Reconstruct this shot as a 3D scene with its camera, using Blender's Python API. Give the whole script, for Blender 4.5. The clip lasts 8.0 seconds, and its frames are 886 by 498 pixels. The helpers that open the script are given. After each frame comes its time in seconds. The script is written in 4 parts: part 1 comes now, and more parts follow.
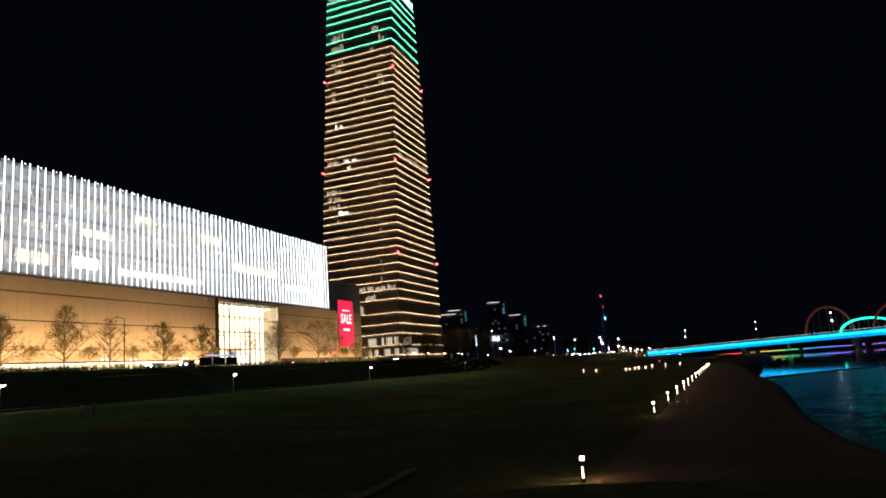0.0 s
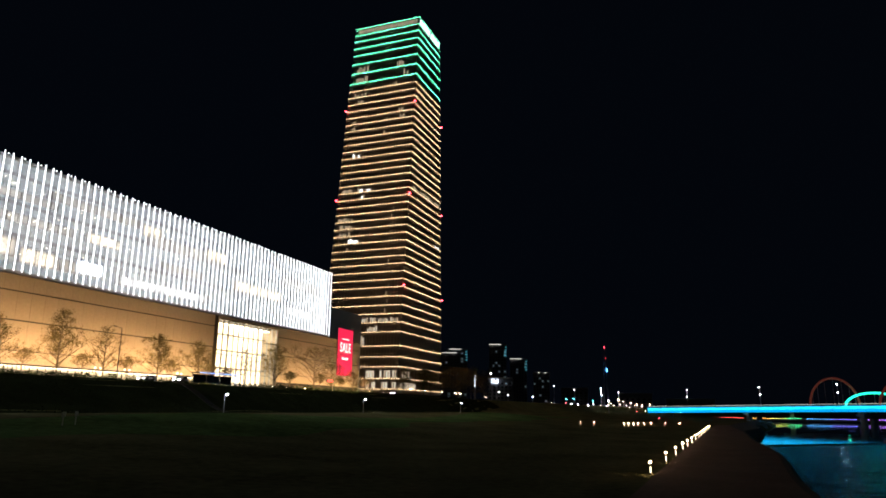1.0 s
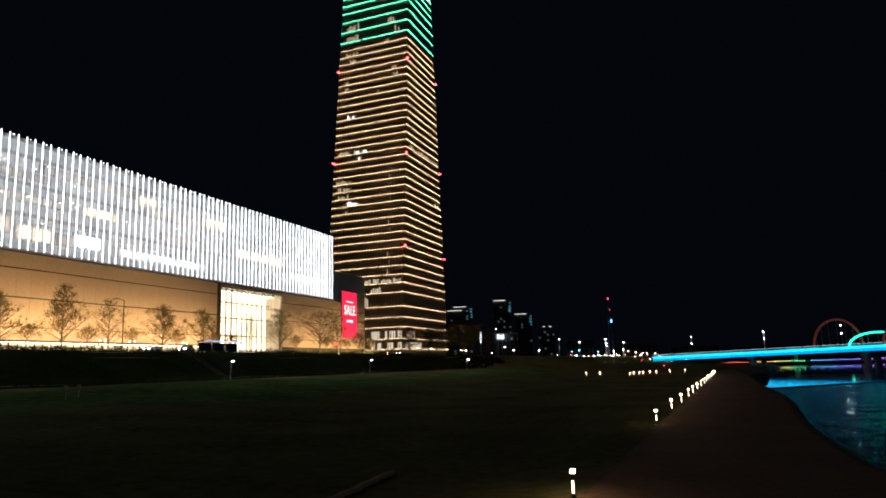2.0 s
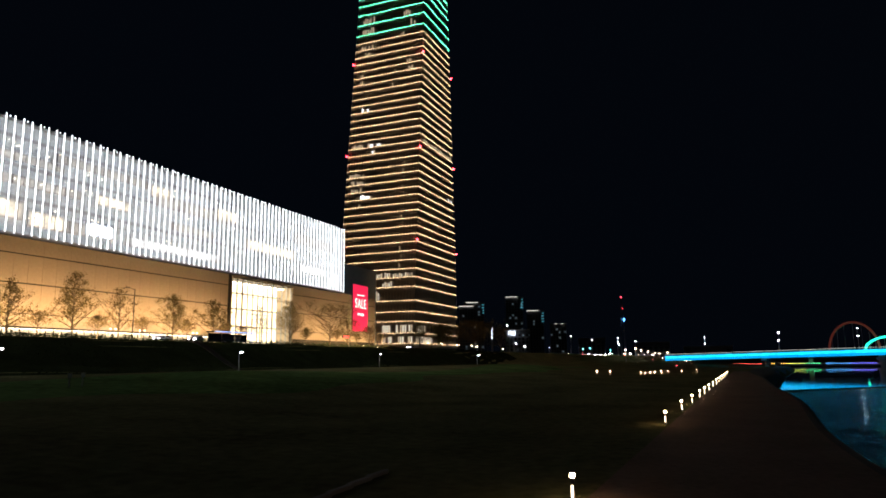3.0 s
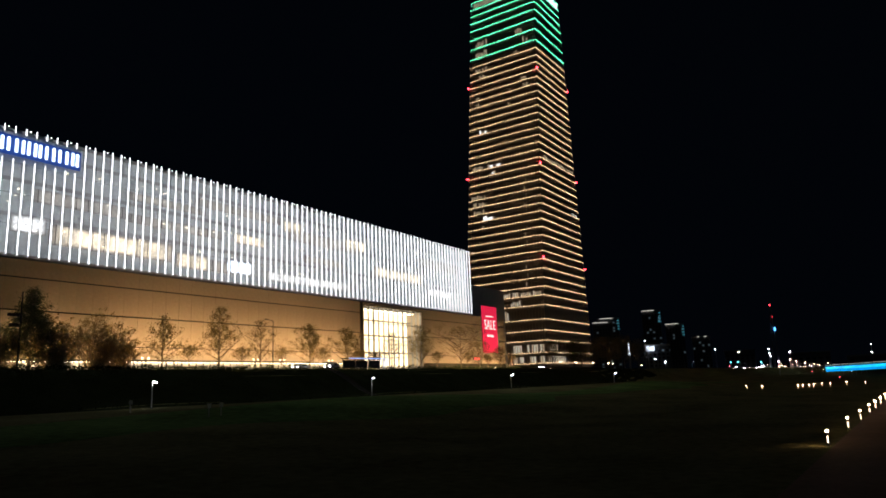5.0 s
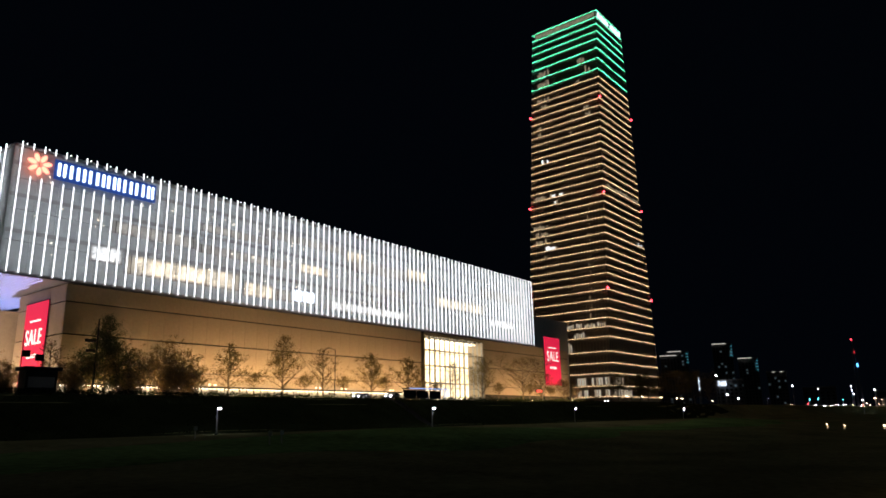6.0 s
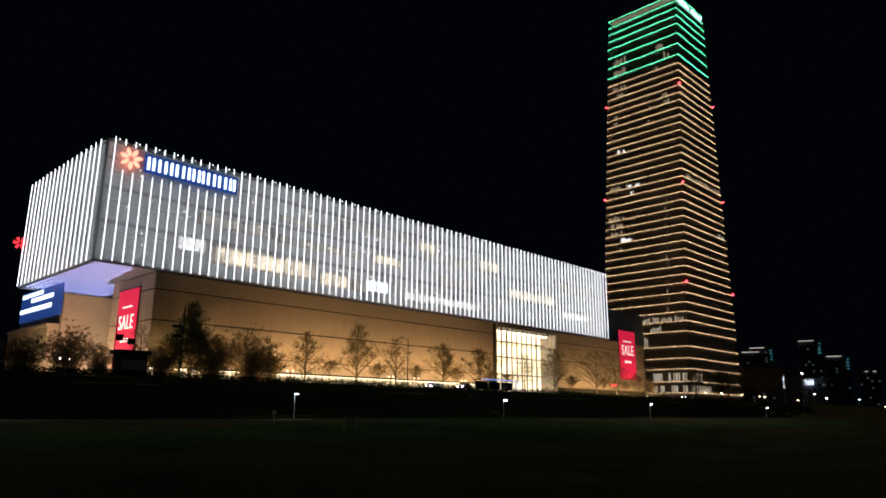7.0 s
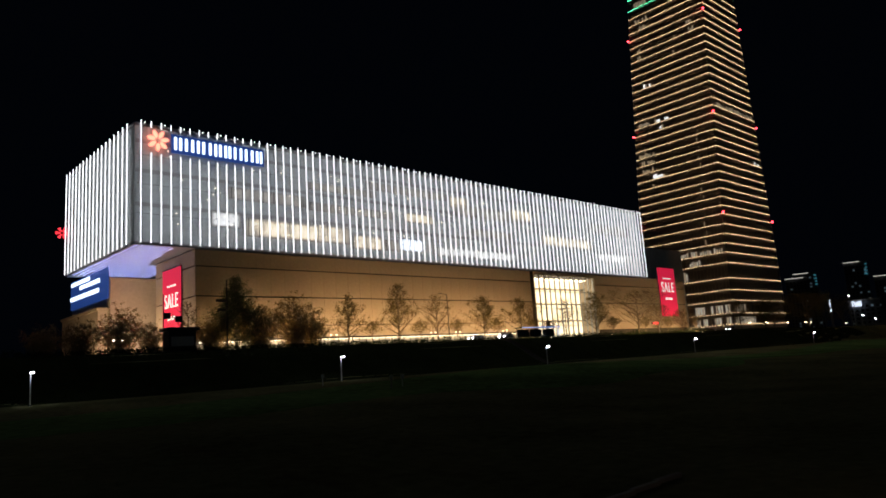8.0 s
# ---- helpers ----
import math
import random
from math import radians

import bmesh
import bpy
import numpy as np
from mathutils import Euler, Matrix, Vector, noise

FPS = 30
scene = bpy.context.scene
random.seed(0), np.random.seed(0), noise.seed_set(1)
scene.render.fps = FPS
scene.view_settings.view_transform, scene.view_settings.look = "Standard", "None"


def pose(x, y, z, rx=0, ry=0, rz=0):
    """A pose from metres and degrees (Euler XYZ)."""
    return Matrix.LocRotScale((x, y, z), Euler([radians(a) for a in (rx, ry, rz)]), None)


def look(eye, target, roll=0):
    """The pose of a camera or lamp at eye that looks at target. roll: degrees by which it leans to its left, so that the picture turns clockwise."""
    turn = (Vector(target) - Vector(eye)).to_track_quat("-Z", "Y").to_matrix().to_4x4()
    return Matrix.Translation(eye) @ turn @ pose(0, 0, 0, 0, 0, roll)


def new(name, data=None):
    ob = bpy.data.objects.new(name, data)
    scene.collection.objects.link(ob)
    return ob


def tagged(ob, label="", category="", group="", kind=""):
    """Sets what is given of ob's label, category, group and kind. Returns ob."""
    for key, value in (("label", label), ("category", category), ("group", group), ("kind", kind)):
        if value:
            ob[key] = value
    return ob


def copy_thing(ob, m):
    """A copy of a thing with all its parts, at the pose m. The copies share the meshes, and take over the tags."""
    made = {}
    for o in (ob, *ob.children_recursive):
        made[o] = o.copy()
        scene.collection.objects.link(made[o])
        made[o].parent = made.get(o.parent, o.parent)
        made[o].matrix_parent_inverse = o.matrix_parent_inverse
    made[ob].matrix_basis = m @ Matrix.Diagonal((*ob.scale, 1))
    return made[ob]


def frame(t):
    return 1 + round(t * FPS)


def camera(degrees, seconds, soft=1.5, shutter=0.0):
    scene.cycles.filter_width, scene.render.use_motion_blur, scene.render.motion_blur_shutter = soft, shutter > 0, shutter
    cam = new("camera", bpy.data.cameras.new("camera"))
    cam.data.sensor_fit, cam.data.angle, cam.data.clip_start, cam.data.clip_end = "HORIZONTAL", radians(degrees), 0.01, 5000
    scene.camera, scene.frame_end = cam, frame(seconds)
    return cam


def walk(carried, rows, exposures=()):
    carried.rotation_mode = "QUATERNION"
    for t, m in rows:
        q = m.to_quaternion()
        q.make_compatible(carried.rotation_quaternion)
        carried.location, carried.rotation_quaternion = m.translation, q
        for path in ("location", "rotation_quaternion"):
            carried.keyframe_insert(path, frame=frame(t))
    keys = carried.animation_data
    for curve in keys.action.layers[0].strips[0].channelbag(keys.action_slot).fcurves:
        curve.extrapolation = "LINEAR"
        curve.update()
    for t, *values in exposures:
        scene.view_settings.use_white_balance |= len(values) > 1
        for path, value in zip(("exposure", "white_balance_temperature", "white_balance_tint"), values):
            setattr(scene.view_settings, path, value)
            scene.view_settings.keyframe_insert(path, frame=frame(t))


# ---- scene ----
# World: x runs along the store front, y towards the store, z up; the river path is z = 0.
cam = camera(65.4, 8.0, soft=1.7)
EYE = 4.0
ROWS = [
    (0.0, 0.0, 0.0, -69.69, 9.98, 4.25),
    (0.5, 0.61, 0.05, -70.43, 10.46, 0.28),
    (1.0, 1.21, 0.1, -69.99, 13.05, -0.67),
    (1.5, 1.82, 0.15, -69.62, 12.22, 0.93),
    (2.0, 2.42, 0.12, -69.37, 9.66, 1.77),
    (2.2, 2.66, 0.1, -68.44, 9.69, 1.42),
    (3.3, 4.0, 0.04, -68.52, 9.25, 0.53),
    (3.5, 4.26, 0.03, -68.64, 9.5, 2.72),
    (4.0, 4.91, 0.02, -69.28, 11.75, 2.36),
    (4.2, 5.17, 0.01, -68.92, 10.81, 5.32),
    (5.3, 5.99, 0.0, -53.87, 13.12, 0.91),
    (5.5, 6.1, 0.0, -53.12, 15.42, 1.6),
    (6.0, 6.37, 0.0, -52.32, 13.94, 1.17),
    (6.2, 6.37, -0.01, -46.73, 13.71, 3.01),
    (6.5, 6.38, -0.02, -44.32, 13.3, 0.49),
    (7.0, 6.4, -0.05, -46.53, 13.24, -0.49),
    (7.5, 6.41, -0.08, -46.87, 13.37, 0.13),
    (7.8, 6.42, -0.09, -44.2, 10.08, 3.21),
    (8.0, 6.42, -0.1, -42.89, 9.56, 3.93),
]
walk(cam, [(t, pose(x, y, EYE, 90 + p, r, w)) for t, x, y, w, p, r in ROWS],
     exposures=[(0.0, 1.0), (4.2, 1.0), (5.3, 0.28), (6.1, 0.35), (6.5, 0.1), (7.5, 0.15), (8.0, 0.0)])

# ---- night sky ----
world = bpy.data.worlds.new("night")
scene.world = world
world.use_nodes = True
world.node_tree.nodes["Background"].inputs[0].default_value = (0.10, 0.17, 0.33, 1)
world.node_tree.nodes["Background"].inputs[1].default_value = 0.0048


# ---- materials ----
def mat(name, color, rough=0.7, metal=0.0, emit=0.0, vary=0.25, scale=1.0, bump=0.0, glow=None, spec=0.5):
    """A node material with two scales of variation, bump and, for lamps, emission."""
    m = bpy.data.materials.new(name)
    m.use_nodes = True
    nt = m.node_tree
    b = nt.nodes["Principled BSDF"]
    b.inputs["Roughness"].default_value = rough
    b.inputs["Metallic"].default_value = metal
    b.inputs["Specular IOR Level"].default_value = spec
    b.inputs["Base Color"].default_value = (*color, 1)
    if emit:
        b.inputs["Emission Color"].default_value = (*(glow or color), 1)
        b.inputs["Emission Strength"].default_value = emit
    if vary:
        geo = nt.nodes.new("ShaderNodeTexCoord")
        info = nt.nodes.new("ShaderNodeObjectInfo")
        fine = nt.nodes.new("ShaderNodeTexNoise")
        fine.inputs["Scale"].default_value = 3.0 * scale
        fine.inputs["Detail"].default_value = 6
        wide = nt.nodes.new("ShaderNodeTexNoise")
        wide.inputs["Scale"].default_value = 0.23 * scale
        wide.inputs["Detail"].default_value = 3
        add = nt.nodes.new("ShaderNodeMath")
        add.operation = "ADD"
        mix = nt.nodes.new("ShaderNodeMath")
        mix.operation = "MULTIPLY_ADD"
        mix.inputs[1].default_value = vary * 0.35
        ramp = nt.nodes.new("ShaderNodeMapRange")
        ramp.inputs[1].default_value, ramp.inputs[2].default_value = 0.6, 1.6
        ramp.inputs[3].default_value, ramp.inputs[4].default_value = 1 - vary, 1 + vary
        tint = nt.nodes.new("ShaderNodeVectorMath")
        tint.operation = "SCALE"
        tint.inputs[0].default_value = color
        nt.links.new(geo.outputs["Object"], fine.inputs["Vector"])
        nt.links.new(geo.outputs["Object"], wide.inputs["Vector"])
        nt.links.new(fine.outputs[0], add.inputs[0])
        nt.links.new(wide.outputs[0], add.inputs[1])
        nt.links.new(info.outputs["Random"], mix.inputs[0])
        nt.links.new(add.outputs[0], mix.inputs[2])
        nt.links.new(mix.outputs[0], ramp.inputs[0])
        nt.links.new(ramp.outputs[0], tint.inputs["Scale"])
        nt.links.new(tint.outputs[0], b.inputs["Base Color"])
        if bump:
            bp = nt.nodes.new("ShaderNodeBump")
            bp.inputs["Strength"].default_value = bump
            bp.inputs["Distance"].default_value = 0.1
            nt.links.new(fine.outputs[0], bp.inputs["Height"])
            nt.links.new(bp.outputs[0], b.inputs["Normal"])
    return m


def lamp_mat(name, color, strength):
    return mat(name, color, 0.4, emit=strength, vary=0)


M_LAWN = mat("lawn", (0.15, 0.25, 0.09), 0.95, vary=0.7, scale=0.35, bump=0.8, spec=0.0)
M_GRASS = mat("grass", (0.17, 0.168, 0.085), 0.95, vary=0.75, scale=0.5, bump=0.8, spec=0.0)
M_SOIL = mat("bank_stone", (0.09, 0.08, 0.07), 0.9, vary=0.4, bump=0.6)
M_PAVE = mat("paving", (0.25, 0.165, 0.125), 0.9, spec=0.15, vary=0.35, bump=0.3)
M_ASPHALT = mat("asphalt", (0.05, 0.05, 0.052), 0.85, vary=0.3, bump=0.3)
M_STONE = mat("beige_stone", (0.46, 0.38, 0.29), 0.6, vary=0.16, scale=0.6, bump=0.12)
M_JOINT = mat("dark_joint", (0.04, 0.035, 0.03), 0.8, vary=0.1)
M_FRIT = mat("fritted_glass", (0.63, 0.69, 0.71), 0.55, vary=0.18, scale=0.35)
M_FLOORBAND = mat("floor_edge_band", (0.45, 0.47, 0.49), 0.5, vary=0.15, scale=0.4)
M_LINK = mat("link_cladding", (0.42, 0.43, 0.44), 0.5, vary=0.2, scale=0.3)
M_EDGE = mat("grey_metal_edge", (0.35, 0.36, 0.37), 0.4, 0.6, vary=0.1)
M_SOFFIT = mat("soffit_panel", (0.16, 0.175, 0.26), 0.5, vary=0.1)
M_DARKMETAL = mat("dark_metal", (0.04, 0.04, 0.045), 0.5, 0.5, vary=0.2)
M_STEEL = mat("galvanised_steel", (0.42, 0.42, 0.42), 0.45, 0.7, vary=0.15)
M_TOWER = mat("tower_glass", (0.22, 0.18, 0.15), 0.45, vary=0.3, scale=0.3)
M_TOWERMULL = mat("tower_mullion", (0.34, 0.28, 0.22), 0.5, 0.2, vary=0.2)
M_TOWERBAND = mat("tower_spandrel", (0.34, 0.28, 0.22), 0.5, vary=0.25, scale=0.4)
M_CONCRETE = mat("concrete", (0.32, 0.31, 0.30), 0.85, vary=0.2, bump=0.2)
M_PALE = mat("pale_paint", (0.72, 0.72, 0.70), 0.6, vary=0.15)
M_FARWALL = mat("far_wall", (0.13, 0.14, 0.16), 0.8, vary=0.2)
M_BARK = mat("bark", (0.17, 0.13, 0.09), 0.95, vary=0.4, bump=0.6)
M_LEAF = mat("leaf_autumn", (0.17, 0.13, 0.05), 0.8, vary=0.5)
M_NEEDLE = mat("leaf_evergreen", (0.075, 0.085, 0.035), 0.8, vary=0.5)
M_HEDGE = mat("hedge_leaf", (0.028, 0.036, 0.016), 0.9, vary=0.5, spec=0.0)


def let_through(m, share):
    """Leaves: part of the light passes through the blade."""
    nt = m.node_tree
    b = nt.nodes["Principled BSDF"]
    tr = nt.nodes.new("ShaderNodeBsdfTranslucent")
    mix = nt.nodes.new("ShaderNodeMixShader")
    mix.inputs[0].default_value = share
    nt.links.new(b.inputs["Base Color"].links[0].from_socket, tr.inputs["Color"])
    nt.links.new(b.outputs[0], mix.inputs[1])
    nt.links.new(tr.outputs[0], mix.inputs[2])
    nt.links.new(mix.outputs[0], nt.nodes["Material Output"].inputs["Surface"])


M_SHRUB = mat("leaf_shrub", (0.20, 0.15, 0.07), 0.85, vary=0.5)
M_GREENLEAF = mat("leaf_green", (0.10, 0.15, 0.04), 0.8, vary=0.5)
for m in (M_LEAF, M_NEEDLE, M_SHRUB, M_GREENLEAF):
    let_through(m, 0.5)
M_CAR = mat("car_paint", (0.12, 0.12, 0.13), 0.3, 0.3, vary=0.05)
M_RUBBER = mat("rubber", (0.02, 0.02, 0.02), 0.9, vary=0.1)
M_GLASSDARK = mat("dark_window", (0.02, 0.022, 0.025), 0.1, vary=0.0)
# front-lit cloth and print: the light on them is put in as emission
M_BANNER = mat("red_banner_glow", (0.62, 0.02, 0.07), 0.6, emit=0.55, vary=0.1, scale=0.2, glow=(0.85, 0.02, 0.08))
M_BANNERTEXT = lamp_mat("banner_white_glow", (0.95, 0.9, 0.88), 0.9)
L_FIN = lamp_mat("fin_white", (0.94, 0.955, 1.0), 2.6)
L_SIGNWHITE = lamp_mat("sign_white", (0.72, 0.88, 1.0), 2.2)
L_PETAL = lamp_mat("petal_red", (1.0, 0.30, 0.20), 2.4)
L_PETALRED = lamp_mat("petal_deep_red", (1.0, 0.04, 0.06), 1.2)
# blue halo around the sign letters, put in as emission
M_SIGNGLOW = mat("sign_blue_glow", (0.04, 0.08, 0.3), 0.4, emit=0.20, vary=0.0, glow=(0.06, 0.19, 0.85))
L_DOT = lamp_mat("soffit_violet", (0.44, 0.48, 1.0), 5.5)
L_WARMSTRIP = lamp_mat("strip_warm", (1.0, 0.86, 0.64), 5.0)
L_ATRIUM = lamp_mat("atrium_light", (1.0, 0.80, 0.50), 2.0)


def room_mat(name, color, low, high, scale, fade=False):
    """A shop interior behind glass: uneven light from shelves and lamps."""
    m = mat(name, (0.42, 0.42, 0.42), 0.4, emit=low, vary=0, glow=color)
    nt = m.node_tree
    tc = nt.nodes.new("ShaderNodeTexCoord")
    mp = nt.nodes.new("ShaderNodeMapping")
    mp.inputs["Scale"].default_value = (scale, scale, scale * 1.7)
    cells = nt.nodes.new("ShaderNodeTexVoronoi")
    cells.distance = "CHEBYCHEV"
    wide = nt.nodes.new("ShaderNodeTexNoise")
    wide.inputs["Scale"].default_value = 0.35
    wide.inputs["Detail"].default_value = 5
    mul = nt.nodes.new("ShaderNodeMath")
    mul.operation = "MULTIPLY"
    rng_node = nt.nodes.new("ShaderNodeMapRange")
    rng_node.inputs[1].default_value, rng_node.inputs[2].default_value = 0.2, 0.55
    rng_node.inputs[3].default_value, rng_node.inputs[4].default_value = low, high
    nt.links.new(tc.outputs["Object"], mp.inputs["Vector"])
    nt.links.new(mp.outputs[0], cells.inputs["Vector"])
    nt.links.new(tc.outputs["Object"], wide.inputs["Vector"])
    soft = nt.nodes.new("ShaderNodeMath")
    soft.operation = "MULTIPLY_ADD"
    soft.inputs[1].default_value, soft.inputs[2].default_value = 0.55, 0.45
    nt.links.new(cells.outputs["Color"], soft.inputs[0])
    nt.links.new(soft.outputs[0], mul.inputs[0])
    nt.links.new(wide.outputs[0], mul.inputs[1])
    nt.links.new(mul.outputs[0], rng_node.inputs[0])
    out = rng_node.outputs[0]
    if fade:
        # the lit part of a floor thins out towards its ends
        axes = nt.nodes.new("ShaderNodeSeparateXYZ")
        nt.links.new(tc.outputs["Generated"], axes.inputs[0])
        for axis, gain in ((0, 9.0), (2, 6.0)):
            inv = nt.nodes.new("ShaderNodeMath")
            inv.operation = "SUBTRACT"
            inv.inputs[0].default_value = 1.0
            nt.links.new(axes.outputs[axis], inv.inputs[1])
            both = nt.nodes.new("ShaderNodeMath")
            both.operation = "MULTIPLY"
            nt.links.new(axes.outputs[axis], both.inputs[0])
            nt.links.new(inv.outputs[0], both.inputs[1])
            cut = nt.nodes.new("ShaderNodeMath")
            cut.operation, cut.use_clamp = "MULTIPLY", True
            cut.inputs[1].default_value = gain
            nt.links.new(both.outputs[0], cut.inputs[0])
            mixed = nt.nodes.new("ShaderNodeMath")
            mixed.operation = "MULTIPLY"
            nt.links.new(out, mixed.inputs[0])
            nt.links.new(cut.outputs[0], mixed.inputs[1])
            out = mixed.outputs[0]
    nt.links.new(out, nt.nodes["Principled BSDF"].inputs["Emission Strength"])
    return m


L_FOOT = room_mat("foot_room", (1.0, 0.76, 0.45), 0.12, 0.8, 0.6)
L_ROOM = room_mat("room_white", (0.95, 0.97, 1.0), 0.18, 1.1, 0.45, True)
L_ROOMWARM = room_mat("room_warm", (1.0, 0.86, 0.64), 0.14, 1.15, 0.9, True)
L_ROOMDIM = room_mat("room_dim", (1.0, 0.92, 0.80), 0.02, 0.26, 0.5, True)
L_ROOMBLUE = room_mat("room_blue", (0.75, 0.85, 1.0), 0.4, 2.6, 0.6, True)
L_ORANGE = lamp_mat("line_amber", (1.0, 0.69, 0.38), 3.1)
L_GREEN = lamp_mat("line_green", (0.13, 1.0, 0.52), 5.5)
L_TOPSIGN = lamp_mat("top_sign", (0.75, 0.87, 1.0), 1.5)
L_RED = lamp_mat("beacon_red", (1.0, 0.03, 0.05), 14.0)
L_TOWERWIN = lamp_mat("tower_window", (1.0, 0.82, 0.58), 0.22)
L_PODIUMWIN = lamp_mat("podium_window", (1.0, 0.88, 0.70), 0.36)
L_TOWERWINB = lamp_mat("tower_window_bright", (0.9, 0.95, 1.0), 1.6)
L_LAMP = lamp_mat("lamp_white", (0.85, 0.93, 1.0), 110.0)
L_BOLLARD = lamp_mat("bollard_warm", (1.0, 0.63, 0.32), 75.0)
L_BOLLARDSTEM = lamp_mat("bollard_stem", (1.0, 0.78, 0.52), 3.0)
L_BRIDGE = room_mat("bridge_cyan", (0.0, 0.50, 0.92), 0.55, 1.7, 0.22)
L_BRIDGELOW = lamp_mat("bridge_cyan_dim", (0.0, 0.34, 0.75), 0.55)
L_RAIL = lamp_mat("rail_light", (0.85, 0.85, 0.8), 0.5)
L_STREET = lamp_mat("street_white", (0.9, 0.95, 1.0), 30.0)
L_STREETWARM = lamp_mat("street_warm", (1.0, 0.72, 0.45), 25.0)
L_STREETGLOBE = lamp_mat("street_globe", (1.0, 0.76, 0.50), 16.0)
L_REDLIGHT = lamp_mat("tail_red", (1.0, 0.04, 0.05), 18.0)
L_TEALLIGHT = lamp_mat("signal_teal", (0.05, 0.9, 0.75), 25.0)
L_FARWIN = lamp_mat("far_window", (0.6, 0.85, 1.0), 0.045)


# ---- mesh helpers ----
def block(bm, x0, x1, y0, y1, z0, z1, m=None):
    vs = [(x, y, z) for x in (x0, x1) for y in (y0, y1) for z in (z0, z1)]
    v = [bm.verts.new(m @ Vector(p) if m else p) for p in vs]
    for f in ((0, 1, 3, 2), (4, 6, 7, 5), (0, 4, 5, 1), (2, 3, 7, 6), (0, 2, 6, 4), (1, 5, 7, 3)):
        bm.faces.new([v[i] for i in f])


def boxed(*a, bevel=0.0):
    bm = bmesh.new()
    block(bm, *a)
    if bevel:
        bmesh.ops.bevel(bm, geom=bm.edges[:], offset=bevel, segments=1, affect="EDGES")
    return bm


def tube(bm, p, q, r0, r1, n=8):
    """A tapered round bar from p to q."""
    p, q = Vector(p), Vector(q)
    turn = (q - p).to_track_quat("Z", "Y").to_matrix()
    rings = []
    for c, r in ((p, r0), (q, r1)):
        rings.append([bm.verts.new(c + turn @ Vector((r * math.cos(2 * math.pi * i / n), r * math.sin(2 * math.pi * i / n), 0))) for i in range(n)])
    for i in range(n):
        bm.faces.new((rings[0][i], rings[0][(i + 1) % n], rings[1][(i + 1) % n], rings[1][i]))
    bm.faces.new(rings[0][::-1])
    bm.faces.new(rings[1])


def tubed(*a, **k):
    bm = bmesh.new()
    tube(bm, *a, **k)
    return bm


def part(name, bm, material, parent=None, label=""):
    me = bpy.data.meshes.new(name)
    bmesh.ops.recalc_face_normals(bm, faces=bm.faces[:])
    bm.to_mesh(me)
    bm.free()
    me.materials.append(material)
    ob = new(name, me)
    ob.parent = parent
    return tagged(ob, label)


def empty(name, x, y, z, label, category, group="", kind=""):
    ob = new(name)
    ob.location = (x, y, z)
    ob.empty_display_size = 0.5
    return tagged(ob, label, category, group, kind)


def piece(name, me, parent, x, y, z, rz=0.0):
    ob = new(name, me)
    ob.parent = parent
    ob.location = (x, y, z)
    ob.rotation_euler = (0, 0, rz)
    return ob


def mesh_of(bm, material, name):
    me = bpy.data.meshes.new(name)
    bmesh.ops.recalc_face_normals(bm, faces=bm.faces[:])
    bm.to_mesh(me)
    bm.free()
    me.materials.append(material)
    return me


def smooth(a, b, v):
    t = min(max((v - a) / (b - a), 0.0), 1.0)
    return t * t * (3 - 2 * t)


# ---- ground ----
def quay_y(x):
    return -5.0 - 5.0 * (1 - smooth(8, 34, x)) - 2.0 * smooth(42, 85, x) - 1.2 * smooth(110, 165, x) - 7 * smooth(165, 225, x) - 19 * smooth(225, 430, x)


def path_edge(x):
    return quay_y(x) + 1.5 - 1.2 * smooth(10, 30, x) + 7 * smooth(165, 225, x)


def ground_z(x, y):
    """Height of the land: river bed, path, lawn, embankment and street level."""
    q = quay_y(x)
    shift = 60 * smooth(270, 470, x)
    lawn = 2.7 * smooth(9, 80, y + shift * 0.6) + 0.7 * math.sin(x * 0.045 + 1.2) * smooth(14, 35, y) * (1 - smooth(62, 84, y)) * math.sin(y * 0.07)
    street = smooth(89, 105, y + shift)
    z = lawn * (1 - street) + (8.8 - 2.4 * smooth(270, 470, x)) * street
    knoll = 2.4 * (1 - smooth(8, 19, math.hypot(x - 1, (y + 1) * 0.9)))
    z = max(z, knoll)
    z *= smooth(q - 2.0, q + 1.0, y) if x < 30 else 1
    bed = -4.2 * (1 - smooth(q - 2.6, q, y))
    far = smooth(900, 1150, x)
    return (z + bed) * (1 - far) + 2.0 * far


def make_ground():
    xs = [-260 + 20 * i for i in range(12)] + [-20 + 2.5 * i for i in range(64)] + [140 + 10 * i for i in range(41)] + [580, 650, 720, 800, 900, 1000, 1150, 1500, 2600, 4500]
    ys = [-1500, -700, -300, -150, -80] + [-50 + 5 * i for i in range(6)] + [-20 + 1.0 * i for i in range(40)] + [20 + 2.5 * i for i in range(38)] + [120, 130, 150, 200, 300, 450, 700, 1200, 2500, 4500]
    bm = bmesh.new()
    grid = [[bm.verts.new((x, y, ground_z(x, y))) for y in ys] for x in xs]
    for i in range(len(xs) - 1):
        for j in range(len(ys) - 1):
            bm.faces.new((grid[i][j], grid[i + 1][j], grid[i + 1][j + 1], grid[i][j + 1]))
    ob = part("ground", bm, M_GRASS)
    for p in ob.data.polygons:
        p.use_smooth = True
    tagged(ob, "dark riverside lawn rising to the street embankment at night", "ground", kind="structure")


make_ground()


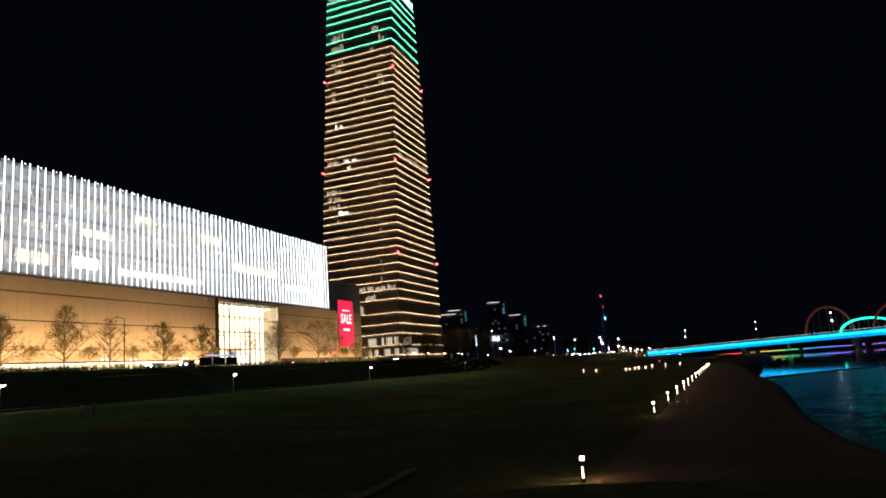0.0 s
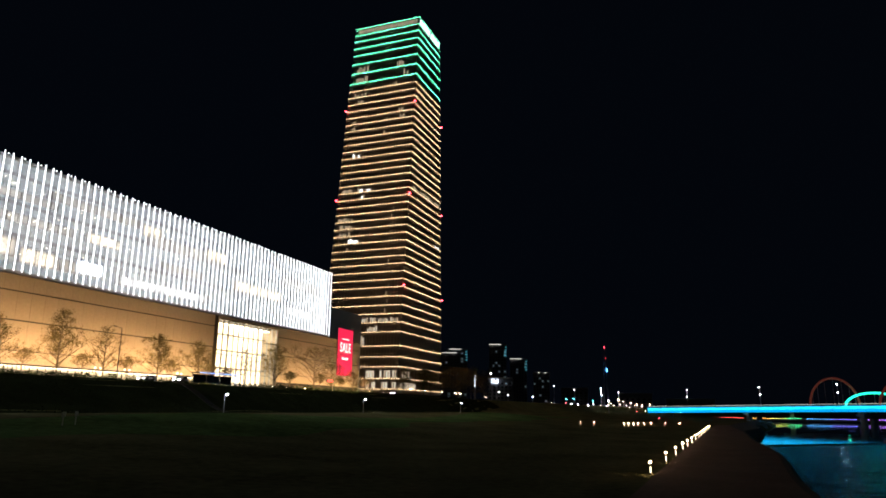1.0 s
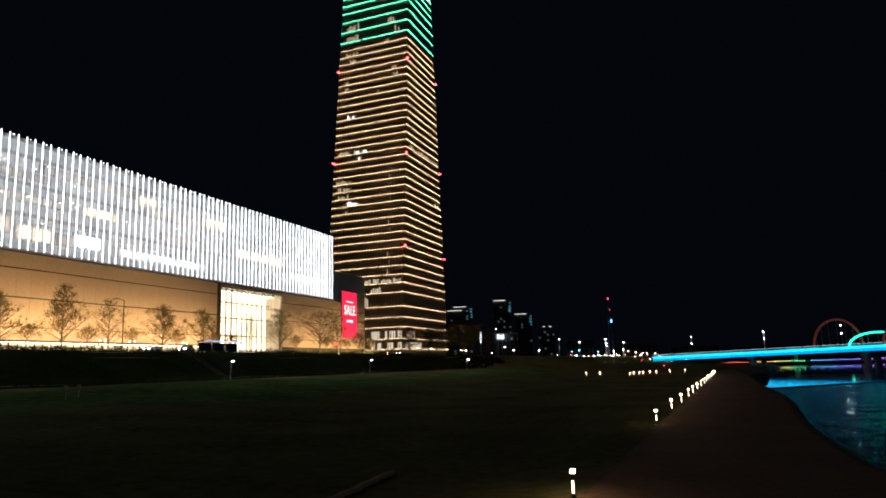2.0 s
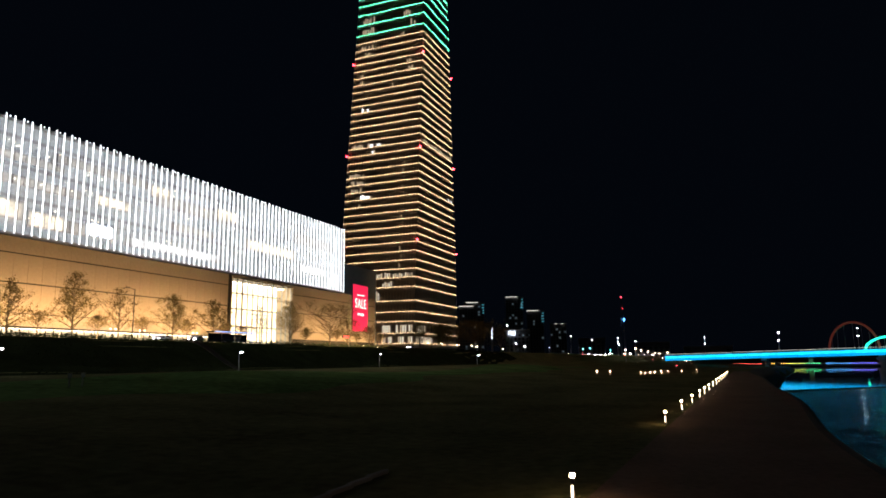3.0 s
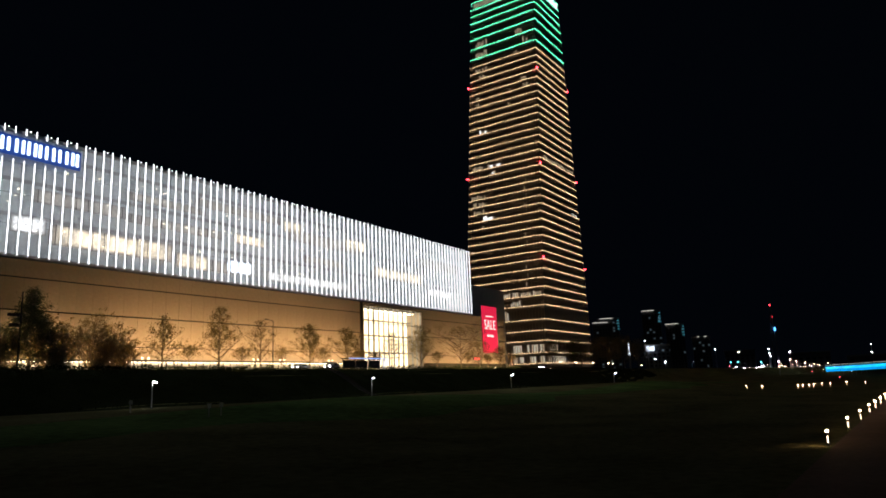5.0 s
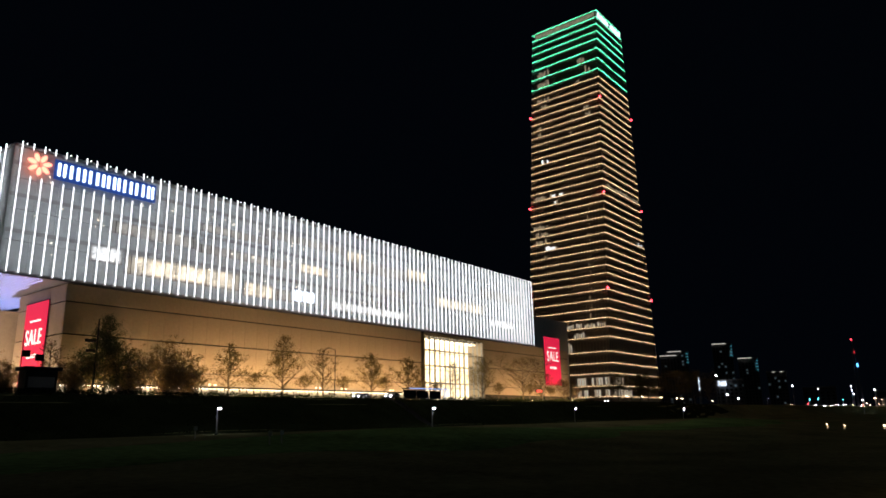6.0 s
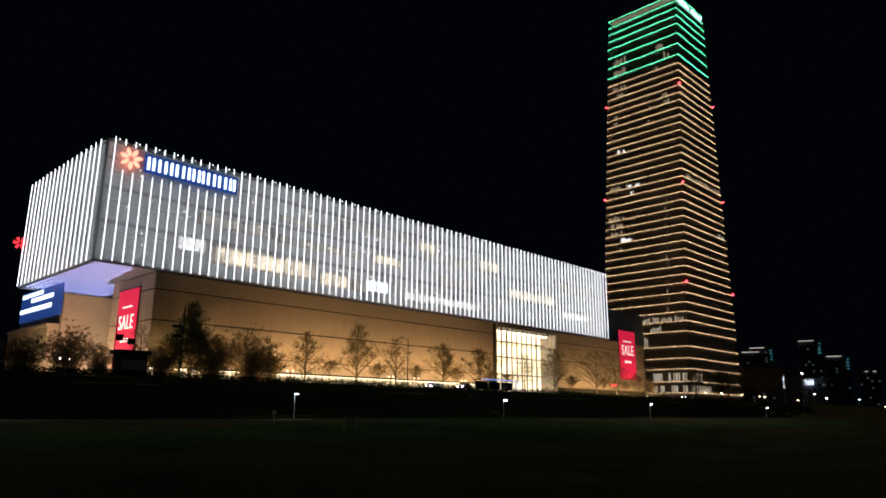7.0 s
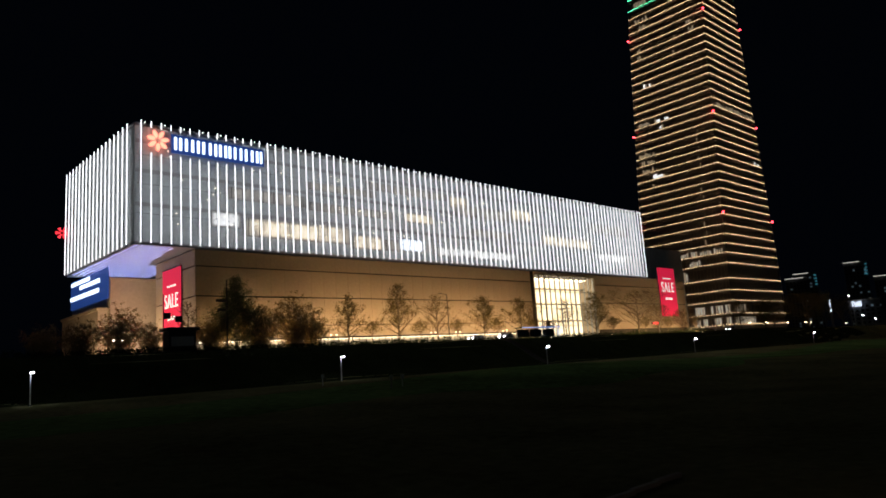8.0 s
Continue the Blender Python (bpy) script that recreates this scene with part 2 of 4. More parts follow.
def ribbon(name, material, xs, edge0, edge1, lift, label, category, n=6):
    """A paved strip that follows the ground between two edges."""
    bm = bmesh.new()
    rows = []
    for x in xs:
        a, b = edge0(x), edge1(x)
        rows.append([bm.verts.new((x, a + (b - a) * k / n, ground_z(x, a + (b - a) * k / n) + lift)) for k in range(n + 1)])
    for r, s in zip(rows, rows[1:]):
        for k in range(n):
            bm.faces.new((r[k], s[k], s[k + 1], r[k + 1]))
    ob = part(name, bm, material)
    return tagged(ob, label, category, kind="structure")


# uneven strip, greener than the ground on both sides
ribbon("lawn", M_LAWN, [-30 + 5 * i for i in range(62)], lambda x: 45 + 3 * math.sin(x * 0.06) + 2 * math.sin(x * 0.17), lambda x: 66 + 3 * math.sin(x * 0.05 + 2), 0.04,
       "strip of greener grass below the embankment", "lawn")


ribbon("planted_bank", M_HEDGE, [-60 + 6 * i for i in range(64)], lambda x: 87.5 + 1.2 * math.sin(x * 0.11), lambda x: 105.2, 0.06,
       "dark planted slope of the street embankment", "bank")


def path_mid(x):
    return 4.3 - 0.028 * x - 0.00003 * x * x


ribbon("pavement", M_PAVE, [12 + 4 * i for i in range(60)], path_edge, lambda x: path_mid(x) + 0.3, 0.05,
       "reddish brown paved riverside path along the water", "path")
ribbon("river_bank", M_SOIL, [12 + 4 * i for i in range(100)], lambda x: quay_y(x) - 2.5, lambda x: path_edge(x) - 0.02, 0.04,
       "dark rough stone bank sloping into the river", "bank", 18)
ribbon("road", M_ASPHALT, [-200 + 10 * i for i in range(46)], lambda x: 106.0, lambda x: 113.0, 0.05,
       "dark asphalt street on top of the embankment", "road")


def water_material(strength, rough):
    m = bpy.data.materials.new("river_water")
    m.use_nodes = True
    nt = m.node_tree
    b = nt.nodes["Principled BSDF"]
    b.inputs["Base Color"].default_value = (0.012, 0.03, 0.035, 1)
    b.inputs["Roughness"].default_value = rough
    b.inputs["IOR"].default_value = 1.33
    tc = nt.nodes.new("ShaderNodeTexCoord")
    for s, d in ((0.9, 0.13), (0.16, 0.9)):
        n = nt.nodes.new("ShaderNodeTexNoise")
        n.inputs["Scale"].default_value = s
        n.inputs["Detail"].default_value = 4
        bp = nt.nodes.new("ShaderNodeBump")
        bp.inputs["Strength"].default_value = strength
        bp.inputs["Distance"].default_value = d
        gust = nt.nodes.new("ShaderNodeTexNoise")
        gust.inputs["Scale"].default_value = 0.018
        gust.inputs["Detail"].default_value = 2
        gr = nt.nodes.new("ShaderNodeMapRange")
        gr.inputs[1].default_value, gr.inputs[2].default_value = 0.38, 0.62
        gr.inputs[3].default_value, gr.inputs[4].default_value = strength * 0.12, strength * 1.2
        nt.links.new(tc.outputs["Object"], gust.inputs["Vector"])
        nt.links.new(gust.outputs[0], gr.inputs[0])
        nt.links.new(gr.outputs[0], bp.inputs["Strength"])
        nt.links.new(tc.outputs["Object"], n.inputs["Vector"])
        nt.links.new(n.outputs[0], bp.inputs["Height"])
        for link in list(b.inputs["Normal"].links):
            nt.links.new(link.from_socket, bp.inputs["Normal"])
        nt.links.new(bp.outputs[0], b.inputs["Normal"])
    return m


# rippled reach below the weir, calm reach above it
bm = bmesh.new()
bm.faces.new([bm.verts.new(p) for p in ((-400, -1400, -2.2), (1541, -1400, -2.2), (141, 0, -2.2), (141, 30, -2.2), (-400, 30, -2.2))])
tagged(part("water", bm, water_material(0.3, 0.2)), "dark rippled river water reflecting coloured lights", "river", kind="structure")
bm = bmesh.new()
bm.faces.new([bm.verts.new(p) for p in ((1542, -1400, -2.0), (1700, -1400, -2.0), (1700, 30, -2.0), (142, 30, -2.0), (142, 0, -2.0))])
tagged(part("water_upper", bm, water_material(0.03, 0.03)), "calm dark river water above the low weir", "river", kind="structure")
bm = bmesh.new()
for k in range(70):
    m = Matrix.Translation((141.5 + 4 * k, -4.0 * k, -2.6)) @ Matrix.Rotation(-math.pi / 4, 4, "Z")
    block(bm, 0.03, 5.62, -0.35, 0.35, -0.4, 0.56, m)
tagged(part("weir", bm, M_CONCRETE), "low concrete weir across the river", "weir", kind="structure")

# ---- department store ----
BX0, BX1, BY0, BY1, BZ0, BZ1 = 48.4, 218.2, 122.0, 164.0, 28.5, 51.4
STREET = 8.8
store = empty("department_store", 133, 143, STREET, "long store with a white light-striped box over beige stone", "building")
off = Vector((133, 143, STREET))


def at_store(name, bm, material, parent=None, label=""):
    """A part given in world places, parented under the store (or one of its parts)."""
    bmesh.ops.translate(bm, verts=bm.verts[:], vec=-off)
    return part(name, bm, material, parent or store, label)


upper = at_store("upper_box", boxed(BX0 + 0.6, BX1 - 0.3, BY0 + 0.9, BY1 - 0.6, BZ0 + 0.3, BZ1 - 1.0), M_FARWALL, label="grey body behind the light fins")
at_store("roof", boxed(BX0 + 0.5, BX1 - 0.2, BY0 + 0.8, BY1 - 0.5, BZ1 - 0.996, BZ1 - 0.6), M_CONCRETE)
at_store("soffit", boxed(BX0 + 0.3, BX1, BY0 + 0.35, BY1 - 0.3, BZ0, BZ0 + 0.29), M_SOFFIT, label="pale underside of the overhang")
for za in (BZ0 + 0.3, BZ1 - 0.7):
    at_store("edge_rail", boxed(BX0 + 0.4, BX1, BY0 + 0.25, BY0 + 0.55, za - 0.15, za + 0.2), M_EDGE)
    at_store("edge_rail", boxed(BX0 + 0.25, BX0 + 0.55, BY0 + 0.56, BY1 - 0.3, za - 0.15, za + 0.2), M_EDGE)

# fritted glass panels of front and side
PANE_W = 3.7
bm = bmesh.new()
block(bm, 0.03, PANE_W - 0.03, 0, 0.08, 0.04, 5.36)
pane_me = mesh_of(bm, M_FRIT, "pane")
NPX = int((BX1 - BX0 - 1.2) / PANE_W)
for i in range(NPX):
    for k in range(4):
        piece("glass_panel", pane_me, upper, BX0 + 0.9 + i * PANE_W - off.x, BY0 + 0.78 - off.y, BZ0 + 0.4 + k * 5.4 - off.z)
for i in range(11):
    for k in range(4):
        piece("glass_panel", pane_me, upper, BX0 + 0.5 - off.x, BY0 + 1.4 + (i + 1) * PANE_W - off.y, BZ0 + 0.4 + k * 5.4 - off.z, -math.pi / 2)

at_store("corner_panel", boxed(BX0 + 0.45, BX0 + 0.58, BY0 + 0.74, BY0 + 1.38, BZ0 + 0.44, BZ1 - 1.0), M_FRIT, upper)
at_store("corner_panel", boxed(BX0 + 0.59, BX0 + 0.89, BY0 + 0.74, BY0 + 0.86, BZ0 + 0.44, BZ1 - 1.0), M_FRIT, upper)

# dark floor bands seen through the glass
for z in (35.9, 42.1, 47.6):
    at_store("floor_band", boxed(BX0 + 0.62, BX1 - 0.4, BY0 + 0.70, BY0 + 0.765, z - 0.35, z + 0.35), M_FLOORBAND, upper)

# light fins
FIN = 1.80


def fin_mesh(z0, z1):
    bm = bmesh.new()
    block(bm, -0.046, 0.046, 0.0, 0.12, z0, z1)
    return mesh_of(bm, L_FIN, "light_fin")


fin_full, fin_low, fin_stub = fin_mesh(0, 22.5), fin_mesh(0, 16.6), fin_mesh(21.3, 22.5)
for i in range(96):
    x = 49.75 + i * FIN
    if x > BX1:
        break
    sign = 51.0 < x < 74.0
    piece("light_fin", fin_low if sign else fin_full, store, x - off.x, BY0 - 0.05 - off.y, BZ0 + 0.35 - off.z)
    if sign:
        piece("light_fin", fin_stub, store, x - off.x, BY0 - 0.05 - off.y, BZ0 + 0.35 - off.z)
for i in range(17):
    piece("light_fin", fin_full, store, BX0 - off.x, BY0 + 3.35 + i * 2.383 - off.y, BZ0 + 0.35 - off.z, -math.pi / 2)
# unseen fins on the far end, added to brighten the link block
for i in range(3):
    piece("light_fin", fin_full, store, BX1 + 0.12 - off.x, BY0 + 1.2 + i * 2.383 - off.y, BZ0 + 0.35 - off.z, math.pi / 2)

# small spot lamps on brackets along the top edge
bm = bmesh.new()
block(bm, -0.07, 0.07, -0.06, 0.08, 0.04, 0.2)
spot_me = mesh_of(bm, L_FIN, "edge_lamp")
bm = bmesh.new()
block(bm, -0.55, -0.13, -0.02, 0.02, 0.1, 0.16)
arm_me = mesh_of(bm, M_EDGE, "lamp_bracket")
for i in range(0, 95, 2):
    x, z = 49.75 + i * FIN + 0.62, BZ1 - 0.55 - off.z
    piece("edge_lamp", spot_me, store, x - off.x, BY0 - 0.15 - off.y, z)
    piece("lamp_bracket", arm_me, store, x - off.x, BY0 - 0.15 - off.y, z)

# lit rooms behind the glass: x0, x1, z0, z1
ROOMS = [(63, 69, 33.0, 36.0, 0), (69.5, 95, 31.6, 35.4, 1), (96, 104, 30.8, 34.0, 1), (111, 121, 38.3, 40.6, 1), (109, 116.5, 31.2, 34.2, 2), (120, 152, 30.6, 32.9, 0),
         (126.5, 133, 43.5, 46.5, 1), (162, 188, 36.2, 39.2, 1), (150, 159, 42.5, 45.5, 1), (190, 206, 33, 35.4, 0), (84, 103, 43.0, 44.6, 3), (100, 126, 44.9, 46.8, 3), (128, 156, 41.6, 44.6, 3), (66, 84, 38.8, 41.2, 3), (186, 210, 41.8, 45.0, 3), (84, 108, 38.4, 40.2, 3), (133, 150, 36.6, 38.6, 3), (104, 110, 30.9, 33.5, 3)]
for x0, x1, z0, z1, kind in ROOMS:
    room = at_store("lit_room", boxed(x0, x1, BY0 + 0.62, BY0 + 0.76, z0, z1), (L_ROOM, L_ROOMWARM, L_ROOMBLUE, L_ROOMDIM)[kind], upper, "lit shop window behind the fins")
    x = x0 + 1.2
    while x < x1 - 0.6:
        bm = boxed(x - 0.05, x + 0.05, BY0 + 0.56, BY0 + 0.615, z0, z1)
        at_store("mullion", bm, M_DARKMETAL, upper)
        x += 2.3

# ceiling spots of the shops, behind the glass
rng = random.Random(21)
bm = bmesh.new()
for i in range(150):
    x, z = rng.uniform(52, 214), rng.choice((34.9, 35.2, 40.9, 41.3, 46.4, 46.8)) - rng.random() ** 2 * 3.0
    r = rng.uniform(0.035, 0.075)
    block(bm, x - r - off.x, x + r - off.x, BY0 + 0.575 - off.y, BY0 + 0.61 - off.y, z - r - off.z, z + r - off.z)
tagged(part("ceiling_spot", bm, L_WARMSTRIP, store, "small warm ceiling spots behind glass"), kind="stuff")

# sign: a flower and a row of plain bars; the added blue panel imitates their halo
sign = empty("roof_sign", 63, BY0 - 0.3, 46.2, "white and red illuminated store sign over an added blue glow panel", "sign")
bm = boxed(-7.9, 11.0, 0.1, 0.3, -0.2, 3.4, bevel=0.05)
part("sign_back", bm, M_SIGNGLOW, sign)
for k in range(7):
    a = 2 * math.pi * k / 7 + 0.2
    bm = bmesh.new()
    vs = []
    for s in range(10):
        u = 2 * math.pi * s / 10
        r, w = 1.25 + 0.75 * math.cos(u), 0.36 * math.sin(u)
        vs.append((-10.35 + r * math.cos(a) - w * math.sin(a), 1.65 + r * math.sin(a) + w * math.cos(a)))
    f0 = [bm.verts.new((x, -0.15, z)) for x, z in vs]
    f1 = [bm.verts.new((x, 0.09, z)) for x, z in vs]
    bm.faces.new(f0)
    bm.faces.new(f1[::-1])
    for s in range(10):
        bm.faces.new((f0[s], f0[(s + 1) % 10], f1[(s + 1) % 10], f1[s]))
    part("petal", bm, L_PETAL, sign)
x = -7.4
for w in (1.45, 1.7, 0.45, 1.8, 1.45, 1.35, 1.75, 1.8, 1.35):
    for u in ((x,) if w < 1 else (x, x + w - 0.5)):
        part("letter_bar", boxed(u, u + 0.5, -0.15, 0.09, 0.4, 2.85, bevel=0.1), L_SIGNWHITE, sign)
    x += w + 0.6

# a small red flower sign that stands out from the far corner
flower = empty("flower_sign", BX0 + 0.8, BY1 + 0.1, 36.4, "small red flower-shaped light sign at the building corner", "sign")
part("arm", boxed(-0.2, 0.3, -0.1, 0.1, 1.6, 2.0), M_EDGE, flower)
for k in range(6):
    a = 2 * math.pi * k / 6
    bm = tubed((-1.3 + 0.3 * math.cos(a), -0.1, 1.8 + 0.3 * math.sin(a)), (-1.3 + 1.25 * math.cos(a), -0.1, 1.8 + 1.25 * math.sin(a)), 0.12, 0.36, n=8)
    part("petal", bm, L_PETALRED, flower)

# violet dots under the overhang
bm = bmesh.new()
for i in range(17):
    for j in range(39):
        x, y = BX0 + 1.1 + i * 0.95, BY0 + 1.2 + j * 0.98
        if x < 55.8 + 0.12 * (y - 121) or y > 143.5:
            block(bm, x - 0.075, x + 0.075, y - 0.075, y + 0.075, BZ0 - 0.06, BZ0 - 0.004)
tagged(at_store("soffit_lights", bm, L_DOT, None, "grid of small violet lights under the overhang"), kind="stuff")

# stone base
PX0, PX1, PY0 = 59.8, 243.0, 122.7
WX0, WX1, WZ0, WZ1 = 157.6, 187.0, STREET, 27.4
wall = at_store("base_wall", boxed(PX0 + 0.3, WX0, PY0 + 0.3, 142, STREET, 28.3), M_JOINT, label="warm-lit beige stone base")
at_store("base_wall", boxed(WX1, PX1 - 0.3, PY0 + 0.3, 128.7, STREET, 28.3), M_JOINT)
at_store("base_wall", boxed(WX0, WX1, PY0 + 0.3, 142, WZ1, 28.3), M_JOINT)
at_store("rear_wall", boxed(66, 218, 142.01, 163, STREET, 28.3), M_STONE)
at_store("rear_wall", boxed(52.4, 65.99, 146, 172, STREET, 25.6), M_STONE)
at_store("rear_wall", boxed(50.4, 52.39, 147, 172, STREET, 19.4), M_STONE)
at_store("coping", boxed(50.1, 52.39, 146.8, 172.2, 19.41, 20.0, bevel=0.05), M_STONE)
at_store("coping", boxed(52.2, 66.0, 145.8, 172.2, 25.61, 26.0, bevel=0.05), M_STONE)

rows_z = [(11.5, 13.86), (14.02, 19.55), (19.8, 25.15), (25.4, 28.3)]
pan_w = 3.1
for z0, z1 in rows_z:
    bm = bmesh.new()
    block(bm, 0.015, pan_w - 0.015, 0, 0.29, z0, z1)
    stone_me = mesh_of(bm, M_STONE, "stone_panel")
    x = PX0
    while x < PX1 - pan_w:
        if x + pan_w < WX0 + 0.01 or x > WX1 - 0.2 or z0 > WZ1:
            piece("stone_panel", stone_me, wall, x - off.x, PY0 - off.y, -off.z)
        x += pan_w
    for j in range(6):
        piece("stone_panel", stone_me, wall, PX0 - off.x, PY0 + 0.3 + (j + 1) * pan_w - off.y, -off.z, -math.pi / 2)

# low lit slot along the foot of the base
bm = boxed(PX0 + 0.4, 152, PY0 + 0.1, PY0 + 0.28, STREET + 0.4, 10.9)
at_store("foot_window", bm, L_FOOT, None, "low lit window band at the foot")
for i in range(102):
    at_store("foot_light", boxed(PX0 + 0.6 + i * 0.9, PX0 + 1.1 + i * 0.9, PY0 - 0.12, PY0 + 0.05, 10.98, 11.1), L_WARMSTRIP, None, "bright warm light line")
for i in range(51):
    at_store("post", boxed(PX0 + 0.5 + i * 1.8, PX0 + 0.62 + i * 1.8, PY0 - 0.1, PY0 + 0.08, STREET, 10.94), M_DARKMETAL)

# atrium window
at_store("lintel", boxed(WX0 + 0.01, WX1 - 0.01, PY0, PY0 + 0.29, WZ1 + 0.01, 28.3), M_STONE)
for x0, x1 in ((WX0 + 0.01, WX0 + 0.2), (WX1 - 0.2, WX1 - 0.01)):
    at_store("reveal", boxed(x0, x1, PY0 + 0.1, PY0 + 5.9, STREET, WZ1 - 0.01), M_STONE)
atrium = at_store("atrium", boxed(WX0, WX1, PY0 + 6, PY0 + 6.2, STREET, WZ1), L_ATRIUM, label="tall bright atrium window")
for i in range(13):
    x = WX0 + 0.45 + i * (WX1 - WX0 - 0.9) / 12
    w = 0.16 if i in (2, 8) else 0.05
    at_store("mullion", boxed(x - w, x + w, PY0 + 0.4, PY0 + 0.9, STREET, WZ1), M_EDGE, atrium)
for z in (12.9, 17.9, 22.7):
    at_store("transom", boxed(WX0, WX1, PY0 + 0.45, PY0 + 0.8, z, z + 0.16), M_EDGE, atrium)
for z in (14.5, 19.5, 24.0):
    at_store("balcony_slab", boxed(WX0, WX1, PY0 + 4.6, PY0 + 5.9, z, z + 0.35), M_CONCRETE, atrium)
for i in range(8):
    at_store("ceiling_lamp", boxed(WX0 + 2 + i * 3.4, WX0 + 3.4 + i * 3.4, PY0 + 2, PY0 + 4, 26.6, 26.8), L_WARMSTRIP, atrium)

# grey block between store and tower
at_store("link_block", boxed(218.4, 255.5, 128.8, 160, STREET, 41.0), M_LINK, None, "grey glazed link block")


def text_mesh(body, size, material, name):
    cu = bpy.data.curves.new(name, "FONT")
    cu.body, cu.size, cu.align_x, cu.extrude, cu.space_character = body, size, "CENTER", 0.04, 1.12
    ob = bpy.data.objects.new(name, cu)
    me = bpy.data.meshes.new_from_object(ob)
    me.materials.append(material)
    return me


def banner(x, y, z, w, h, rz, label):
    b = empty("sale_banner", x, y, z, label, "banner", "sale banners")
    b.rotation_euler = (0, 0, rz)
    part("cloth", boxed(-w / 2, w / 2, 0, 0.12, 0, h, bevel=0.03), M_BANNER, b)
    # added unseen sheet that keeps the cloth's emission off the wall behind
    part("backing", boxed(-w / 2 - 0.05, w / 2 + 0.05, 0.125, 0.2, -0.05, h - 0.01), M_DARKMETAL, b)
    part("frame_bar", boxed(-w / 2 - 0.1, w / 2 + 0.1, -0.02, 0.2, h, h + 0.2), M_DARKMETAL, b)
    t = new("lettering", text_mesh("SALE", w * 0.35, M_BANNERTEXT, "lettering"))
    t.parent = b
    t.location, t.rotation_euler, t.scale = (0, -0.06, h * 0.50), (math.pi / 2, 0, 0), (0.92, 1.25, 1)
    part("text_bar", boxed(-w * 0.24, w * 0.24, -0.05, -0.004, h * 0.77, h * 0.79), M_BANNERTEXT, b)
    for k, (a, c) in enumerate(((-0.2, -0.08), (-0.05, 0.0), (0.03, 0.2))):
        part("text_bar", boxed(w * a, w * c, -0.05, -0.004, h * 0.34, h * 0.385), M_BANNERTEXT, b)


banner(230.3, PY0 - 0.5, 15.4, 11.4, 17.0, 0, "tall red sale banner on the store's far end")
banner(PX0 - 0.35, 132.9, 11.0, 8.9, 15.1, -math.pi / 2, "tall red sale banner on the side wall under the overhang")

# white-on-blue sign on the rear side wall
info = empty("info_sign", 52.3, 160.0, 22.9, "deep blue sign with an added glow and white lettering bars", "sign")
info.rotation_euler = (0, 0, -math.pi / 2)
# navy panel; its own emission imitates the glow of the letters
part("sign_back", boxed(-11.8, 13.5, -0.3, -0.05, -1.0, 5.4, bevel=0.05), M_SIGNGLOW, info)
for x0, x1, z0, z1 in ((-11.0, 2.0, 4.2, 5.0), (-4.8, 8.6, 2.9, 3.75), (-11.5, -3.9, 0.9, 1.8), (-3.5, 8.1, 0.9, 1.8)):
    part("text_bar", boxed(x0, x1, -0.45, -0.31, z0, z1, bevel=0.05), L_SIGNWHITE, info)


# wash lights along the foot of the base
def area(name, x, y, z, sx, sy, power, color, target):
    d = bpy.data.lights.new(name, "AREA")
    d.shape, d.size, d.size_y, d.energy, d.color = "RECTANGLE", sx, sy, power, color
    ob = new(name, d)
    ob.matrix_world = look((x, y, z), target)
    return ob


for x0, x1 in ((60, 108), (108, 157), (188, 242)):
    xm = (x0 + x1) / 2
    area("wash_light", xm, PY0 - 6.5, STREET + 0.4, x1 - x0, 0.4, 5900 * (x1 - x0) / 49, (1.0, 0.61, 0.275), (xm, PY0 + 0.6, 19.5))
area("wash_light", PX0 - 3.0, 133, STREET + 0.5, 18, 0.4, 2200, (1.0, 0.70, 0.45), (PX0, 133, 18))
# added lamp with no visible fitting, brightens the rear walls
area("wash_light", 45.5, 140, STREET + 0.5, 22, 0.4, 2100, (1.0, 0.68, 0.38), (53.5, 147.5, 14))

# ---- tower ----
TC, TH = Vector((286.8, 122.58)), -1.59
TU = Vector((math.cos(TH), math.sin(TH)))
TV = Vector((-TU.y, TU.x))


def tower_ring(z, grow=0.0):
    e = (z - 99) / 95
    c = TC + e * (2.83 * TU + 1.82 * TV)
    w1, w2 = 38.0 - 2.5 * e, 41.0 - 13.3 * e
    c2 = c + grow * (TU - TV)
    p1, p3 = c2 - (w1 + 2 * grow) * TU, c2 + (w2 + 2 * grow) * TV
    return [c2, p3, p1 + p3 - c2, p1]


LINES = [12.3, 16.9, 22.1, 26.5, 31.4, 37.7, 42.0, 45.9, 49.9, 54.0] + [58.2 + i * 44.0 / 12 for i in range(12)] + [102.1 + i * 46.9 / 13 for i in range(13)] + [149.0 + i * 3.67 for i in range(4)]
GREENS = [164.2, 169.7, 175.0, 179.9, 184.0, 187.9, 191.5, 195.3]
LEVELS = LINES + GREENS
tower = empty("office_tower", TC.x, TC.y, 10.6, "slender dark glass tower striped with amber and green light lines", "building")
toff = Vector((TC.x, TC.y, 10.6))


def loft(bm, z0, z1, g0, g1):
    rings = [[bm.verts.new(Vector((p.x, p.y, z)) - toff) for p in tower_ring(z, g)] for z, g in ((z0, g0), (z1, g1))]
    for i in range(4):
        bm.faces.new((rings[0][i], rings[0][(i + 1) % 4], rings[1][(i + 1) % 4], rings[1][i]))
    bm.faces.new(rings[0][::-1])
    bm.faces.new(rings[1])


